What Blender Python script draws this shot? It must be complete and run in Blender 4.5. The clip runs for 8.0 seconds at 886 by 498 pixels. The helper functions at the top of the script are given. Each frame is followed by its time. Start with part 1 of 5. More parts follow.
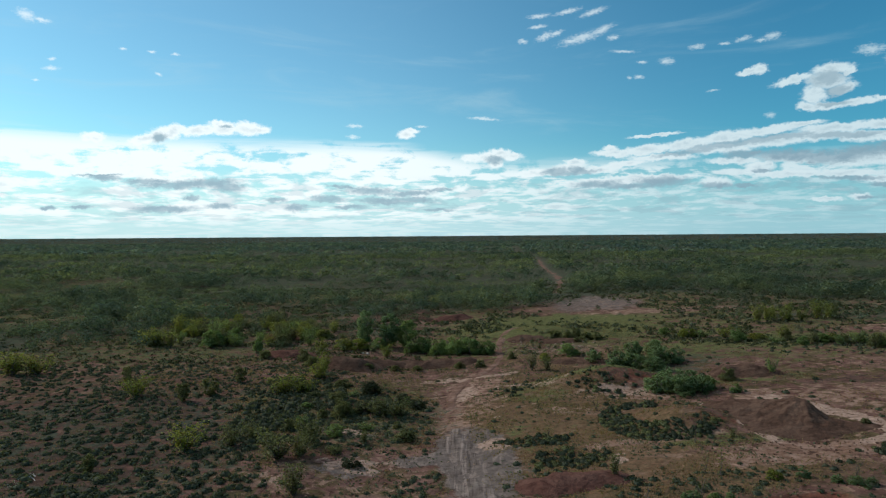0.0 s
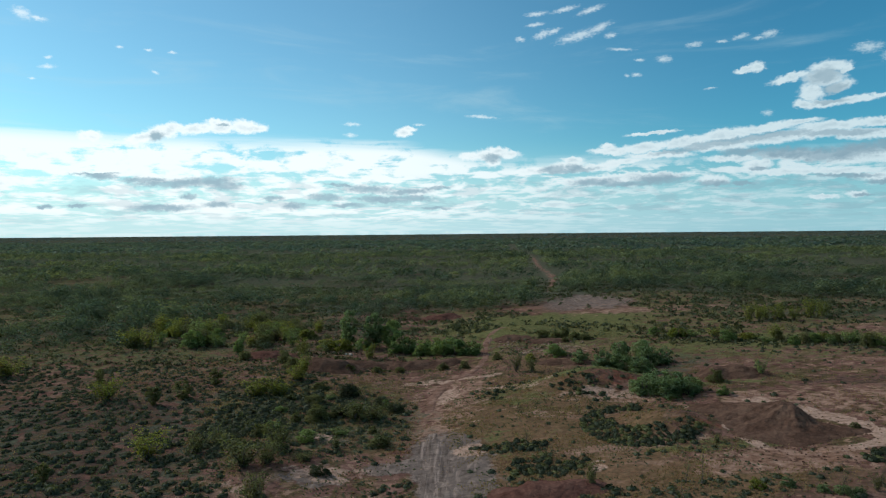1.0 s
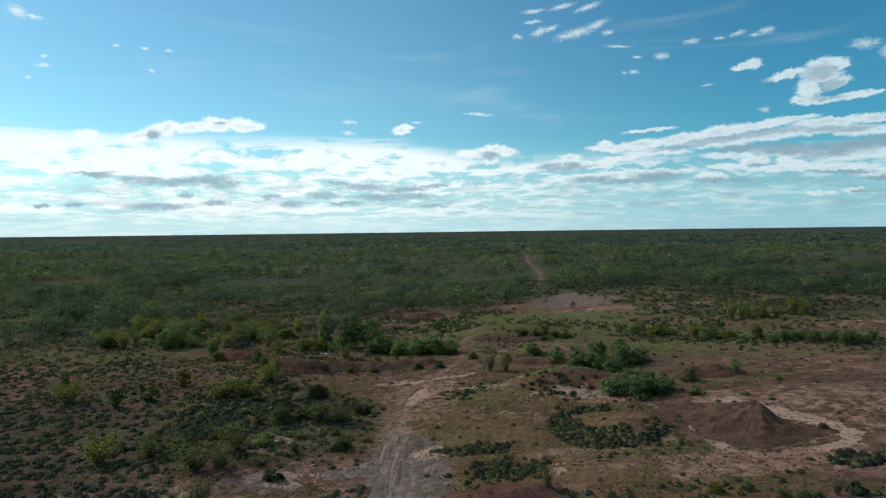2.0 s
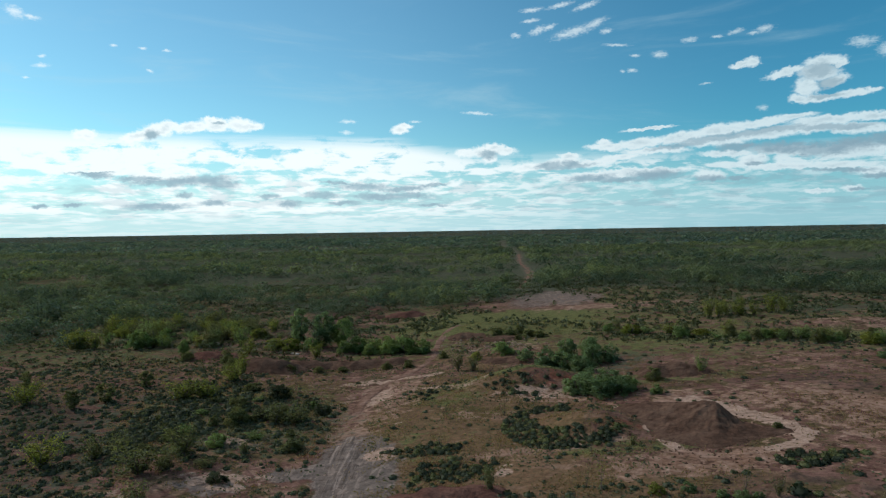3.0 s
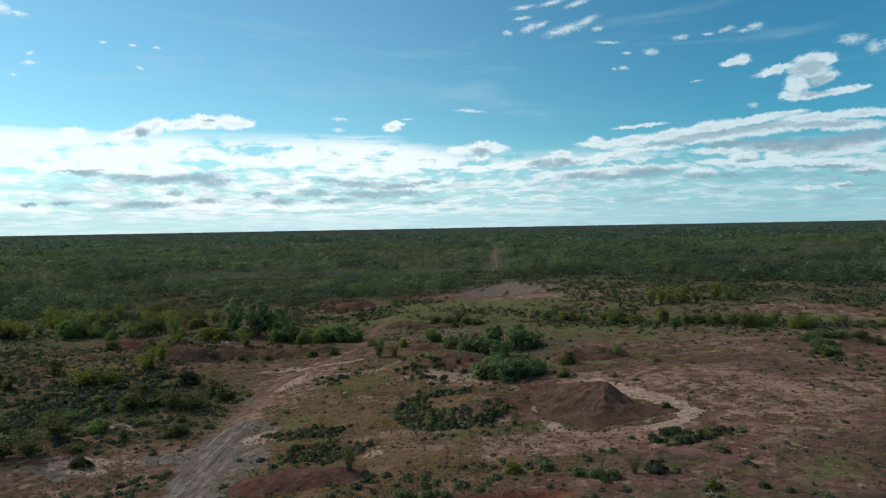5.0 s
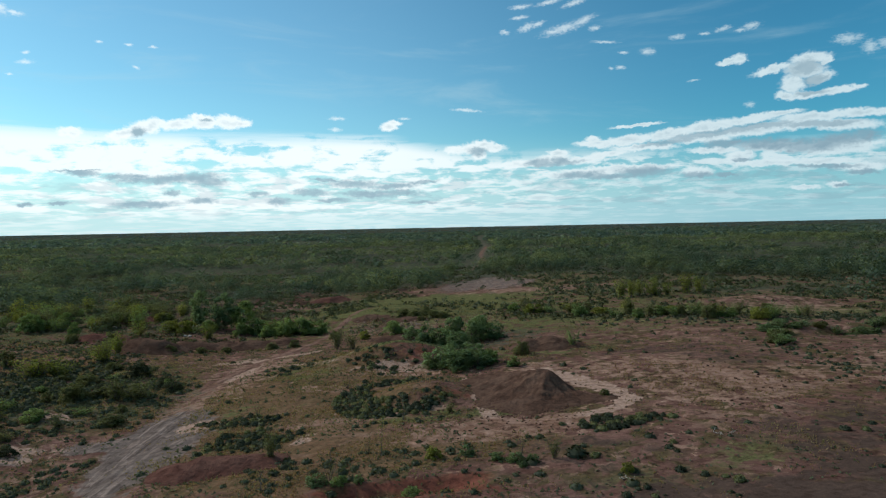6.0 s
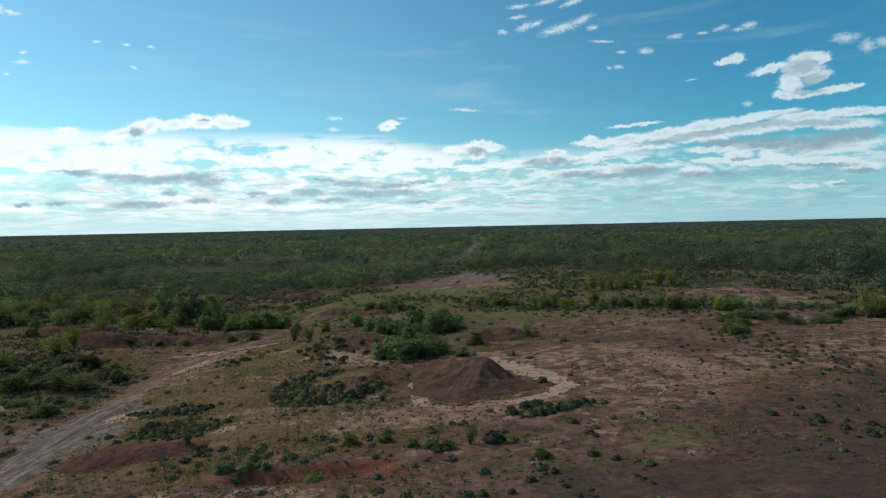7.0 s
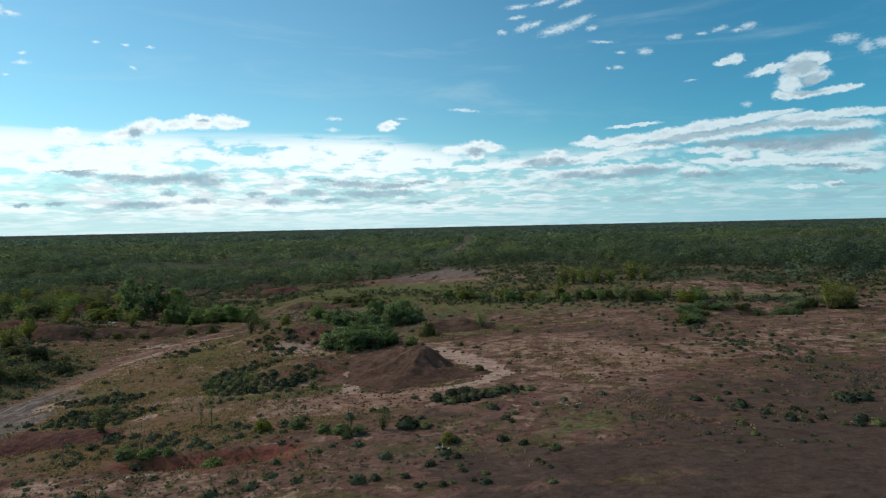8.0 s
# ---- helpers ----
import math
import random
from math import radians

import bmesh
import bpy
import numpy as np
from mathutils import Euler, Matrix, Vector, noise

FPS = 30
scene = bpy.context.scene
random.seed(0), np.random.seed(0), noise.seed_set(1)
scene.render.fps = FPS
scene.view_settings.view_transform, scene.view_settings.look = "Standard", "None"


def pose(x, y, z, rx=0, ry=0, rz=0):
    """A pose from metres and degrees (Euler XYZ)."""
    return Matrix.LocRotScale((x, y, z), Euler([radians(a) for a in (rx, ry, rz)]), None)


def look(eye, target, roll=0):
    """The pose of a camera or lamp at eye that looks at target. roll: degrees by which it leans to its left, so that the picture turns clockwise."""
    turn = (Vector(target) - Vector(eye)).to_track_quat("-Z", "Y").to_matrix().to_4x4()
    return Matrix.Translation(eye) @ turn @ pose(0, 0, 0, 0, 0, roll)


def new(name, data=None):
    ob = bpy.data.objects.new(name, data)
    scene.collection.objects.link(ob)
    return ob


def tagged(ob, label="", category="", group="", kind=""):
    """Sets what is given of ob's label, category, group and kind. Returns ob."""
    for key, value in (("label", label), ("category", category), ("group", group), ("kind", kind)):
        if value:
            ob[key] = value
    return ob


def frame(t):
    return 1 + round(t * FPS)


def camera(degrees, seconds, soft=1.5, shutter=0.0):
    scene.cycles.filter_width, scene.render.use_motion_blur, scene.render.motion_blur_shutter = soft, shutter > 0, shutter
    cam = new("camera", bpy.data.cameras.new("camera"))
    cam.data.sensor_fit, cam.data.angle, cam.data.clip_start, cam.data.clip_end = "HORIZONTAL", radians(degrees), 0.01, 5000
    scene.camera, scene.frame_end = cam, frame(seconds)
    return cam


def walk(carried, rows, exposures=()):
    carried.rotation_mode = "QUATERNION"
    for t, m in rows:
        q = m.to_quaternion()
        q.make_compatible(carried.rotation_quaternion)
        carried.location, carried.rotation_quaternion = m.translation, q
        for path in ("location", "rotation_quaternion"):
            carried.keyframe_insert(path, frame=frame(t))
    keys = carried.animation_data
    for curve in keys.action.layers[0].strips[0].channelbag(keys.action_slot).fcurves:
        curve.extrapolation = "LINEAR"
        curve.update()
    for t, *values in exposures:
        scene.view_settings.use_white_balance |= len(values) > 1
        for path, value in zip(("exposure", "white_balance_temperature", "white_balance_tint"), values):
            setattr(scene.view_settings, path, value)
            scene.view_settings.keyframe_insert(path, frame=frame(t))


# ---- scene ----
cam = camera(71.5, 8.0, soft=1.2)
PATH = [
    (0, (-10.119, -4.395, 22.433), (-10.187, -2.396, 22.382), -0.4),
    (0.5, (-9.114, -2.957, 22.424), (-9.178, -0.959, 22.37), -0.5),
    (1, (-7.714, -1.75, 22.384), (-7.775, 0.249, 22.327), -0.5),
    (1.5, (-5.95, -0.793, 22.353), (-6.007, 1.206, 22.292), -0.6),
    (3, (0.994, 1.029, 22.102), (0.943, 3.027, 22.035), -0.9),
    (3.5, (3.497, 1.497, 21.823), (3.45, 3.495, 21.755), -1.0),
    (4, (6.13, 1.993, 21.288), (6.09, 3.991, 21.215), -1.0),
    (4.5, (8.82, 2.523, 20.584), (8.787, 4.521, 20.509), -1.0),
    (6, (17.216, 3.932, 18.385), (17.198, 5.931, 18.308), -1.1),
    (6.5, (20.115, 4.47, 17.648), (20.099, 6.468, 17.569), -1.1),
    (7, (22.992, 5.048, 16.903), (22.979, 7.046, 16.825), -1.2),
    (7.5, (25.863, 5.629, 16.136), (25.851, 7.628, 16.059), -1.2),
    (8, (28.747, 6.224, 15.399), (28.736, 8.222, 15.322), -1.2),
]
walk(cam, [(t, look(eye, target, roll)) for t, eye, target, roll in PATH], [(0, -0.3), (8, -0.3)])

# ---- sky, sun ----
SUN_AZ, SUN_EL = -66.0, 35.0          # degrees: from +y towards +x, above the horizon
world = bpy.data.worlds.new("outback_sky")
scene.world = world
world.use_nodes = True
wt = world.node_tree
wt.nodes.clear()


class Net:
    """Short ways to add and join nodes."""

    def __init__(self, tree):
        self.t = tree

    def add(self, kind, **props):
        n = self.t.nodes.new(kind)
        for k, v in props.items():
            setattr(n, k, v)
        return n

    def put(self, socket, v):
        if v is None:
            return
        if isinstance(v, bpy.types.NodeSocket):
            self.t.links.new(v, socket)
        elif isinstance(v, (tuple, list)) and len(v) == 3 and socket.type == "RGBA":
            socket.default_value = (*v, 1)
        else:
            socket.default_value = v

    def math(self, op, a, b=None, c=None, clamp=False):
        n = self.add("ShaderNodeMath", operation=op, use_clamp=clamp)
        for s, v in zip(n.inputs, (a, b, c)):
            self.put(s, v)
        return n.outputs[0]

    def ramp(self, v, lo, hi, a=0.0, b=1.0):
        n = self.add("ShaderNodeMapRange", interpolation_type="SMOOTHSTEP")
        for s, x in zip(n.inputs, (v, lo, hi, a, b)):
            self.put(s, x)
        return n.outputs[0]

    def mix(self, f, a, b, blend="MIX"):
        n = self.add("ShaderNodeMix", data_type="RGBA", blend_type=blend)
        self.put(n.inputs[0], f), self.put(n.inputs[6], a), self.put(n.inputs[7], b)
        return n.outputs[2]

    def noise(self, vec, scale, detail=4.0, rough=0.55, dist=0.0):
        n = self.add("ShaderNodeTexNoise")
        self.put(n.inputs["Vector"], vec)
        for k, v in (("Scale", scale), ("Detail", detail), ("Roughness", rough), ("Distortion", dist)):
            n.inputs[k].default_value = v
        return n.outputs["Fac"]

    def place(self, vec, loc=(0, 0, 0), rot=(0, 0, 0), size=(1, 1, 1), kind="POINT"):
        n = self.add("ShaderNodeMapping", vector_type=kind)
        self.put(n.inputs[0], vec)
        n.inputs[1].default_value, n.inputs[2].default_value, n.inputs[3].default_value = loc, rot, size
        return n.outputs[0]

    def attr(self, name):
        return self.add("ShaderNodeAttribute", attribute_name=name).outputs["Fac"]


# clouds: azimuth, elevation, half width, half height, slope, all in degrees
LEFT_CLOUD = [(-31.4, 7.9, .86, .40, 3), (-27.6, 8.0, 1.34, .41, 16), (-25.9, 8.6, 1.51, .55, 11), (-23.5, 8.9, 1.79, .42, 8), (-21.4, 9.2, 1.38, .57, 2), (-19.3, 9.3, 1.41, .58, -1),
    (-18.3, 9.2, .86, .34, 2), (-21.9, 9.6, .64, .33, 2), (-25.2, 9.0, .78, .42, 3), (-5.3, 9.1, .78, .40, 9), (-4.7, 9.4, .62, .25, 0), (2.5, 7.0, 1.56, .46, 3),
    (0.8, 6.9, 1.05, .36, -1), (4.3, 7.0, 1.14, .41, -2), (3.4, 7.4, 1.04, .36, -2), (3.0, 6.3, .73, .41, -1)]
TALL_CLOUD = [(27.7, 12.0, 1.52, .30, 12), (30.3, 12.5, 1.37, .42, 0), (29.9, 11.7, 1.45, .64, -8), (31.4, 12.2, .48, .33, 14), (29.1, 10.7, .86, .86, -7), (28.5, 9.8, .67, .35, -7),
    (31.0, 10.9, .97, .42, 15), (29.9, 9.7, 1.53, .30, -1), (32.1, 9.8, 1.53, .29, 4), (33.5, 10.0, .53, .17, -8), (24.4, 13.0, .85, .22, 9), (25.3, 13.1, .58, .35, -7),
    (25.3, 5.3, 1.05, .46, -4), (25.9, 5.5, .50, .37, -4), (29.9, 2.5, 1.23, .18, -3), (32.1, 2.6, .73, .26, -3)]
RIGHT_BANK = [(13.6, 7.0, 1.96, .35, -3), (13.3, 7.4, .69, .25, -3), (16.5, 7.2, 2.61, .44, 5), (19.8, 7.5, 2.37, .48, 7), (22.9, 7.9, 2.61, .47, 5), (25.9, 8.2, 2.57, .36, 6),
    (28.3, 8.5, 1.58, .22, 3), (30.5, 8.0, 2.73, .39, 0), (33.8, 8.0, 2.11, .33, -4), (17.5, 6.5, 2.91, .29, 0), (22.3, 7.0, 2.73, .42, 0), (26.3, 7.3, 2.96, .41, 1),
    (29.1, 7.5, 2.73, .40, -2), (32.5, 7.2, 2.54, .43, -6)]
MID_BANK = [(6.5, 5.5, 1.54, .36, 3), (9.4, 5.8, 1.82, .46, 8), (10.2, 6.3, 1.01, .30, -2), (12.2, 5.6, 1.59, .30, -2), (14.4, 6.0, 2.04, .30, 6), (16.5, 4.8, 4.04, .25, -1),
    (14.1, 4.6, 3.90, .30, 0), (22.0, 4.2, 1.24, .43, -3), (27.5, 4.6, 3.43, .27, -1), (31.4, 4.5, 2.68, .26, -4), (33.8, 3.9, 1.41, .34, -4), (17.0, 8.4, 2.12, .14, 2),
    (32.2, 5.5, 2.93, .60, 0), (28.3, 5.8, 3.17, .40, -4), (23.4, 5.9, 2.17, .28, -4)]
GREYS_LEFT = [(-26.5, 8.2, .60, .41, 3), (-21.2, 9.4, .55, .12, 2), (-30.6, 4.7, 1.27, .23, -2), (-27.5, 4.5, 2.02, .23, 1), (-24.9, 4.3, 3.51, .38, 3), (-22.7, 4.5, 2.72, .43, 3),
    (-21.1, 4.2, 1.67, .39, 0), (-31.1, 4.9, 1.77, .11, 2), (-26.3, 2.2, 2.58, .33, 0), (-34.6, 2.2, .58, .17, 0), (-32.4, 2.3, .84, .18, 0), (-24.1, 3.2, .67, .24, 0),
    (-17.1, 3.1, .97, .25, 0), (-15.4, 2.4, 1.04, .41, 0), (-21.8, 2.5, 1.29, .29, 0)]
GREYS_MIDDLE = [(-11.1, 4.3, 1.53, .18, -6), (-8.6, 3.9, 2.48, .36, -1), (-4.9, 3.7, 2.19, .26, 2), (-2.3, 4.0, 1.47, .18, 4), (-7.0, 3.0, 2.86, .36, -1), (-12.7, 3.2, 1.61, .36, 0),
    (-4.7, 3.1, 2.20, .31, -1), (2.9, 6.7, .89, .41, -1), (8.4, 5.6, 1.32, .36, 6), (10.3, 5.7, .91, .30, -2), (12.1, 4.3, 2.38, .35, 0), (17.5, 4.4, 2.35, .49, 1),
    (14.6, 4.1, 3.01, .23, -2), (-10.6, 2.5, 1.53, .21, -1), (-2.3, 2.2, 1.57, .16, -1)]
GREYS_RIGHT = [(22.0, 3.9, 1.33, .29, -3), (24.2, 3.8, .94, .19, -3), (25.5, 5.0, .75, .19, -4), (24.2, 6.4, 1.79, .37, -1), (27.5, 6.1, 2.90, .50, -4), (30.3, 5.8, 2.36, .57, 0),
    (32.2, 6.0, 2.12, .60, 4), (34.0, 6.2, .91, .46, 0), (33.8, 3.5, 1.13, .21, -4), (31.4, 4.1, 2.31, .18, -4), (32.5, 2.5, .73, .13, -3)]
SOFT_GREYS = [(29.9, 11.8, 1.07, .51, 3), (30.7, 10.8, .83, .38, 9), (30.3, 9.8, .95, .17, -1), (22.9, 7.3, 3.27, .23, 4), (19.6, 6.8, 2.52, .19, 5),
    (26.7, 7.6, 2.45, .23, 2), (31.0, 7.4, 2.62, .22, -2), (10.2, 5.4, 2.01, .20, 3)]
WISPS_LEFT = [(-35.7, 16.5, .63, .35, -14), (-34.7, 16.3, .58, .16, -8), (-34.2, 12.9, .51, .16, 7), (-34.1, 13.6, .26, .12, 7), (-35.2, 11.9, .25, .08, 7), (-29.1, 15.0, .28, .11, -2),
    (-27.0, 15.0, .25, .11, 6), (-25.2, 15.0, .30, .11, 5), (-26.5, 13.3, .26, .13, -16), (-10.0, 9.8, .71, .15, 0), (-10.2, 8.8, .51, .20, 0), (-3.8, 9.8, .52, .10, -1),
    (1.7, 10.5, 1.04, .11, -4), (2.0, 10.4, 1.35, .10, -4), (21.7, 11.8, .44, .09, 4), (26.0, 9.4, .37, .22, -6)]
WISPS_HIGH = [(7.0, 19.0, .92, .18, 5), (9.5, 19.2, 1.10, .18, 9), (11.8, 19.0, 1.08, .22, 14), (6.8, 18.1, .76, .16, 6), (5.5, 17.0, .41, .19, -3), (7.5, 17.3, .76, .28, 20),
    (8.5, 17.5, .61, .18, 15), (10.8, 17.0, 1.79, .37, 11), (12.5, 17.5, 1.08, .27, 19), (9.8, 16.8, .75, .21, 1), (13.5, 16.8, .49, .20, 4), (20.4, 15.4, .63, .20, 3),
    (22.6, 15.4, .44, .11, -7), (24.0, 15.6, .60, .17, 7), (26.1, 15.5, .70, .25, 7), (25.3, 15.3, .42, .13, 7)]
WISPS_RIGHT = [(18.0, 14.5, .60, .27, -6), (16.0, 14.6, .43, .12, -5), (15.7, 13.4, .43, .16, -5), (14.9, 13.4, .19, .14, -5), (14.4, 15.6, .97, .11, -5), (32.8, 13.5, .93, .36, -4),
    (34.2, 12.7, .52, .44, -10), (35.3, 12.8, .67, .35, -10)]

N = Net(wt)
way = N.add("ShaderNodeTexCoord").outputs["Generated"]
sep = N.add("ShaderNodeSeparateXYZ")
N.put(sep.inputs[0], way)
az = N.math("MULTIPLY", N.math("ARCTAN2", sep.outputs[0], sep.outputs[1]), 180 / math.pi)
el = N.math("MULTIPLY", N.math("ARCSINE", sep.outputs[2]), 180 / math.pi)
comb = N.add("ShaderNodeCombineXYZ")
N.put(comb.inputs[0], az), N.put(comb.inputs[1], el)
flat = comb.outputs[0]
tiny = N.noise(N.place(flat, (2, 8, 0), (0, 0, 0.2), (4.5, 11, 1)), 1.0, 4, 0.6, 0.4)
puff = N.noise(N.place(flat, size=(1, 1.5, 1)), 0.8, 6, 0.52, 0.2)
fine = N.noise(N.place(flat, (7, 3, 0), size=(1, 1.7, 1)), 3.0, 5, 0.6)
streak = N.noise(N.place(flat, (3, 1, 0), (0, 0, 0.02), (0.07, 0.95, 1)), 1.0, 7, 0.6, 0.5)
veil = N.noise(N.place(flat, (9, 4, 0), (0, 0, -0.12), (0.05, 0.3, 1)), 1.0, 6, 0.62, 0.6)


# billowing edges: the clouds' outlines are pushed about by noise at two sizes
def billow(vec, scale, reach):
    n = N.add("ShaderNodeTexNoise")
    N.put(n.inputs["Vector"], vec)
    n.inputs["Scale"].default_value, n.inputs["Detail"].default_value, n.inputs["Roughness"].default_value = scale, 5.0, 0.58
    push = N.add("ShaderNodeVectorMath", operation="MULTIPLY_ADD")
    N.put(push.inputs[0], n.outputs["Color"])
    push.inputs[1].default_value, push.inputs[2].default_value = (reach, reach * 0.7, 0), (-reach * 0.5, -reach * 0.35, 0)
    both = N.add("ShaderNodeVectorMath", operation="ADD")
    N.put(both.inputs[0], vec), N.put(both.inputs[1], push.outputs[0])
    return both.outputs[0]


rolled = billow(flat, 1.5, 0.95)
combed = billow(flat, 2.6, 0.4)


def nearest(blobs, start=rolled):
    """Distance to the nearest of these ovals; eight at a time, each eight after the last."""
    out, vec = None, start
    for k, (a, e, w, h, slope) in enumerate(blobs):
        if k and k % 8 == 0:
            after = N.add("ShaderNodeVectorMath", operation="MULTIPLY_ADD")
            N.put(after.inputs[0], out), N.put(after.inputs[2], start)
            after.inputs[1].default_value = (1e-7, 1e-7, 0)
            vec = after.outputs[0]
        oval = N.place(vec, (a, e, 0), (0, 0, radians(slope)), (w, h, 1), "TEXTURE")
        v = N.add("ShaderNodeVectorMath", operation="LENGTH")
        N.put(v.inputs[0], oval)
        out = v.outputs["Value"] if out is None else N.math("MINIMUM", out, v.outputs["Value"])
    return out


grit = N.math("SUBTRACT", fine, 0.5)
frayed = N.math("ADD", N.math("MULTIPLY", grit, 1.9), N.math("MULTIPLY", N.math("SUBTRACT", tiny, 0.5), 0.9))
wisp = N.ramp(N.math("ADD", nearest(WISPS_LEFT + WISPS_HIGH + WISPS_RIGHT, combed), frayed), 1.5, -0.1)
toward = N.noise(N.place(N.place(flat, (-0.2, 0.3, 0)), size=(1, 1.5, 1)), 0.8, 6, 0.52, 0.2)
relief = N.math("SUBTRACT", puff, toward)
heap_r = N.math("ADD", nearest(LEFT_CLOUD + TALL_CLOUD + RIGHT_BANK + MID_BANK), N.math("MULTIPLY", grit, 0.7))
heap = N.ramp(heap_r, 1.32, 0.62)
grey = N.ramp(N.math("ADD", nearest(GREYS_LEFT + GREYS_MIDDLE + GREYS_RIGHT), N.math("MULTIPLY", grit, 0.8)), 1.35, 0.45)
soft_grey = N.ramp(N.math("ADD", nearest(SOFT_GREYS), N.math("MULTIPLY", grit, 1.0)), 1.5, 0.6)
# the bright sheet of cloud over the horizon, thickest towards the sun
leftness = N.ramp(az, 34.0, -14.0)
band = N.math("MULTIPLY", N.ramp(el, 0.2, 2.2, 0.35, 1.0), N.ramp(el, N.math("ADD", N.ramp(az, -8.0, 6.0, 7.3, 5.4), N.math("MULTIPLY", streak, 2.8)), N.ramp(az, -8.0, 6.0, 7.1, 5.2)))
front = N.math("MULTIPLY", N.ramp(az, -75.0, -45.0), N.ramp(az, 75.0, 45.0))
# rows of cloud that crowd together towards the horizon
row = N.add("ShaderNodeCombineXYZ")
N.put(row.inputs[0], N.math("MULTIPLY", az, 0.3)), N.put(row.inputs[1], N.math("MULTIPLY", N.math("LOGARITHM", N.math("ADD", N.math("MAXIMUM", el, 0.0), 0.9), math.e), 5.0))
cells = N.noise(row.outputs[0], 1.3, 8, 0.62, 0.3)
cover = N.math("ADD", N.math("MULTIPLY", streak, 0.4), N.math("MULTIPLY", cells, 0.6))
dense = N.ramp(el, 4.9, 5.9, 0.0, 0.06)
cover = N.math("ADD", cover, N.math("MULTIPLY", leftness, N.math("ADD", 0.035, dense)))
thinner = N.math("ADD", N.ramp(el, 3.6, 5.2, 0.5, 1.0), N.math("MULTIPLY", leftness, 0.5), None, True)
sheet = N.math("MULTIPLY", N.math("MULTIPLY", N.math("MULTIPLY", band, front), thinner), N.ramp(cover, 0.475, 0.58))
cirrus = N.math("MULTIPLY", N.ramp(veil, 0.5, 0.8), N.math("MULTIPLY", N.ramp(el, 6.0, 9.0), N.ramp(el, 24.0, 14.0)))

sky = N.add("ShaderNodeTexSky", sky_type="NISHITA", sun_disc=False, sun_elevation=radians(SUN_EL), sun_rotation=radians(SUN_AZ % 360),
            altitude=100.0, air_density=1.0, dust_density=0.3, ozone_density=2.5)
base = N.mix(1.0, sky.outputs[0], N.mix(leftness, (0.36, 1.12, 1.22), (0.95, 1.52, 1.46)), "MULTIPLY")
base = N.mix(N.ramp(el, 8.5, 0.5, 0.0, 0.85), base, N.mix(leftness, (4.2, 7.3, 8.6), (6.6, 9.7, 10.9)))
white = N.mix(leftness, (8.0, 9.8, 10.5), (12.0, 13.0, 13.2))
shade = N.mix(leftness, (3.0, 4.7, 5.8), (4.1, 6.0, 7.1))
col = N.mix(N.math("MULTIPLY", cirrus, 0.3), base, (6.5, 8.8, 9.6))
# broken cloud over the rest of the sky, unseen, added for fill light
broken = N.math("MULTIPLY", N.ramp(N.noise(N.place(way, size=(1, 1, 2.2)), 3.2, 6, 0.58, 0.3), 0.46, 0.60), N.ramp(el, 23.0, 33.0))
col = N.mix(N.math("MULTIPLY", broken, 0.9), col, (10.5, 11.2, 11.6))
col = N.mix(N.math("MULTIPLY", sheet, 0.92), col, white)
# grey undersides of the small clouds low over the horizon
belly = N.noise(N.place(row.outputs[0], (0.1, 0.35, 0.15)), 1.0, 7, 0.6, 0.3)
belly = N.math("MULTIPLY", N.ramp(belly, 0.50, 0.60), N.math("MULTIPLY", N.ramp(el, 0.4, 1.6), N.ramp(el, 5.5, 4.0)))
col = N.mix(N.math("MULTIPLY", belly, 0.32), col, shade)
lit = N.ramp(relief, -0.15, 0.13)
core = N.math("MULTIPLY", N.ramp(heap_r, 0.9, 0.0), N.math("SUBTRACT", 0.4, N.math("MULTIPLY", lit, 0.35)))
col = N.mix(N.math("MULTIPLY", heap, 0.93), col, N.mix(core, white, shade))
col = N.mix(N.math("MULTIPLY", soft_grey, 0.7), col, shade)
col = N.mix(N.math("MULTIPLY", grey, N.math("SUBTRACT", 0.97, N.math("MULTIPLY", lit, 0.2))), col, shade)
col = N.mix(N.math("MULTIPLY", wisp, 0.62), col, white)
back = N.add("ShaderNodeBackground")
N.put(back.inputs[0], col)
back.inputs[1].default_value = 0.1
N.put(N.add("ShaderNodeOutputWorld").inputs[0], back.outputs[0])

sun_data = bpy.data.lights.new("sun", "SUN")
sun_data.energy, sun_data.angle, sun_data.color = 3.0, radians(1.5), (1.0, 0.97, 0.91)
sun = new("sun", sun_data)
sun_way = Vector((math.sin(radians(SUN_AZ)) * math.cos(radians(SUN_EL)), math.cos(radians(SUN_AZ)) * math.cos(radians(SUN_EL)), math.sin(radians(SUN_EL))))
sun.matrix_world = look(sun_way * 300, (0, 0, 0))


# ---- materials ----
def material(name):
    m = bpy.data.materials.new(name)
    m.use_nodes = True
    m.node_tree.nodes.clear()
    n = Net(m.node_tree)
    out = n.add("ShaderNodeOutputMaterial")
    return m, n, out


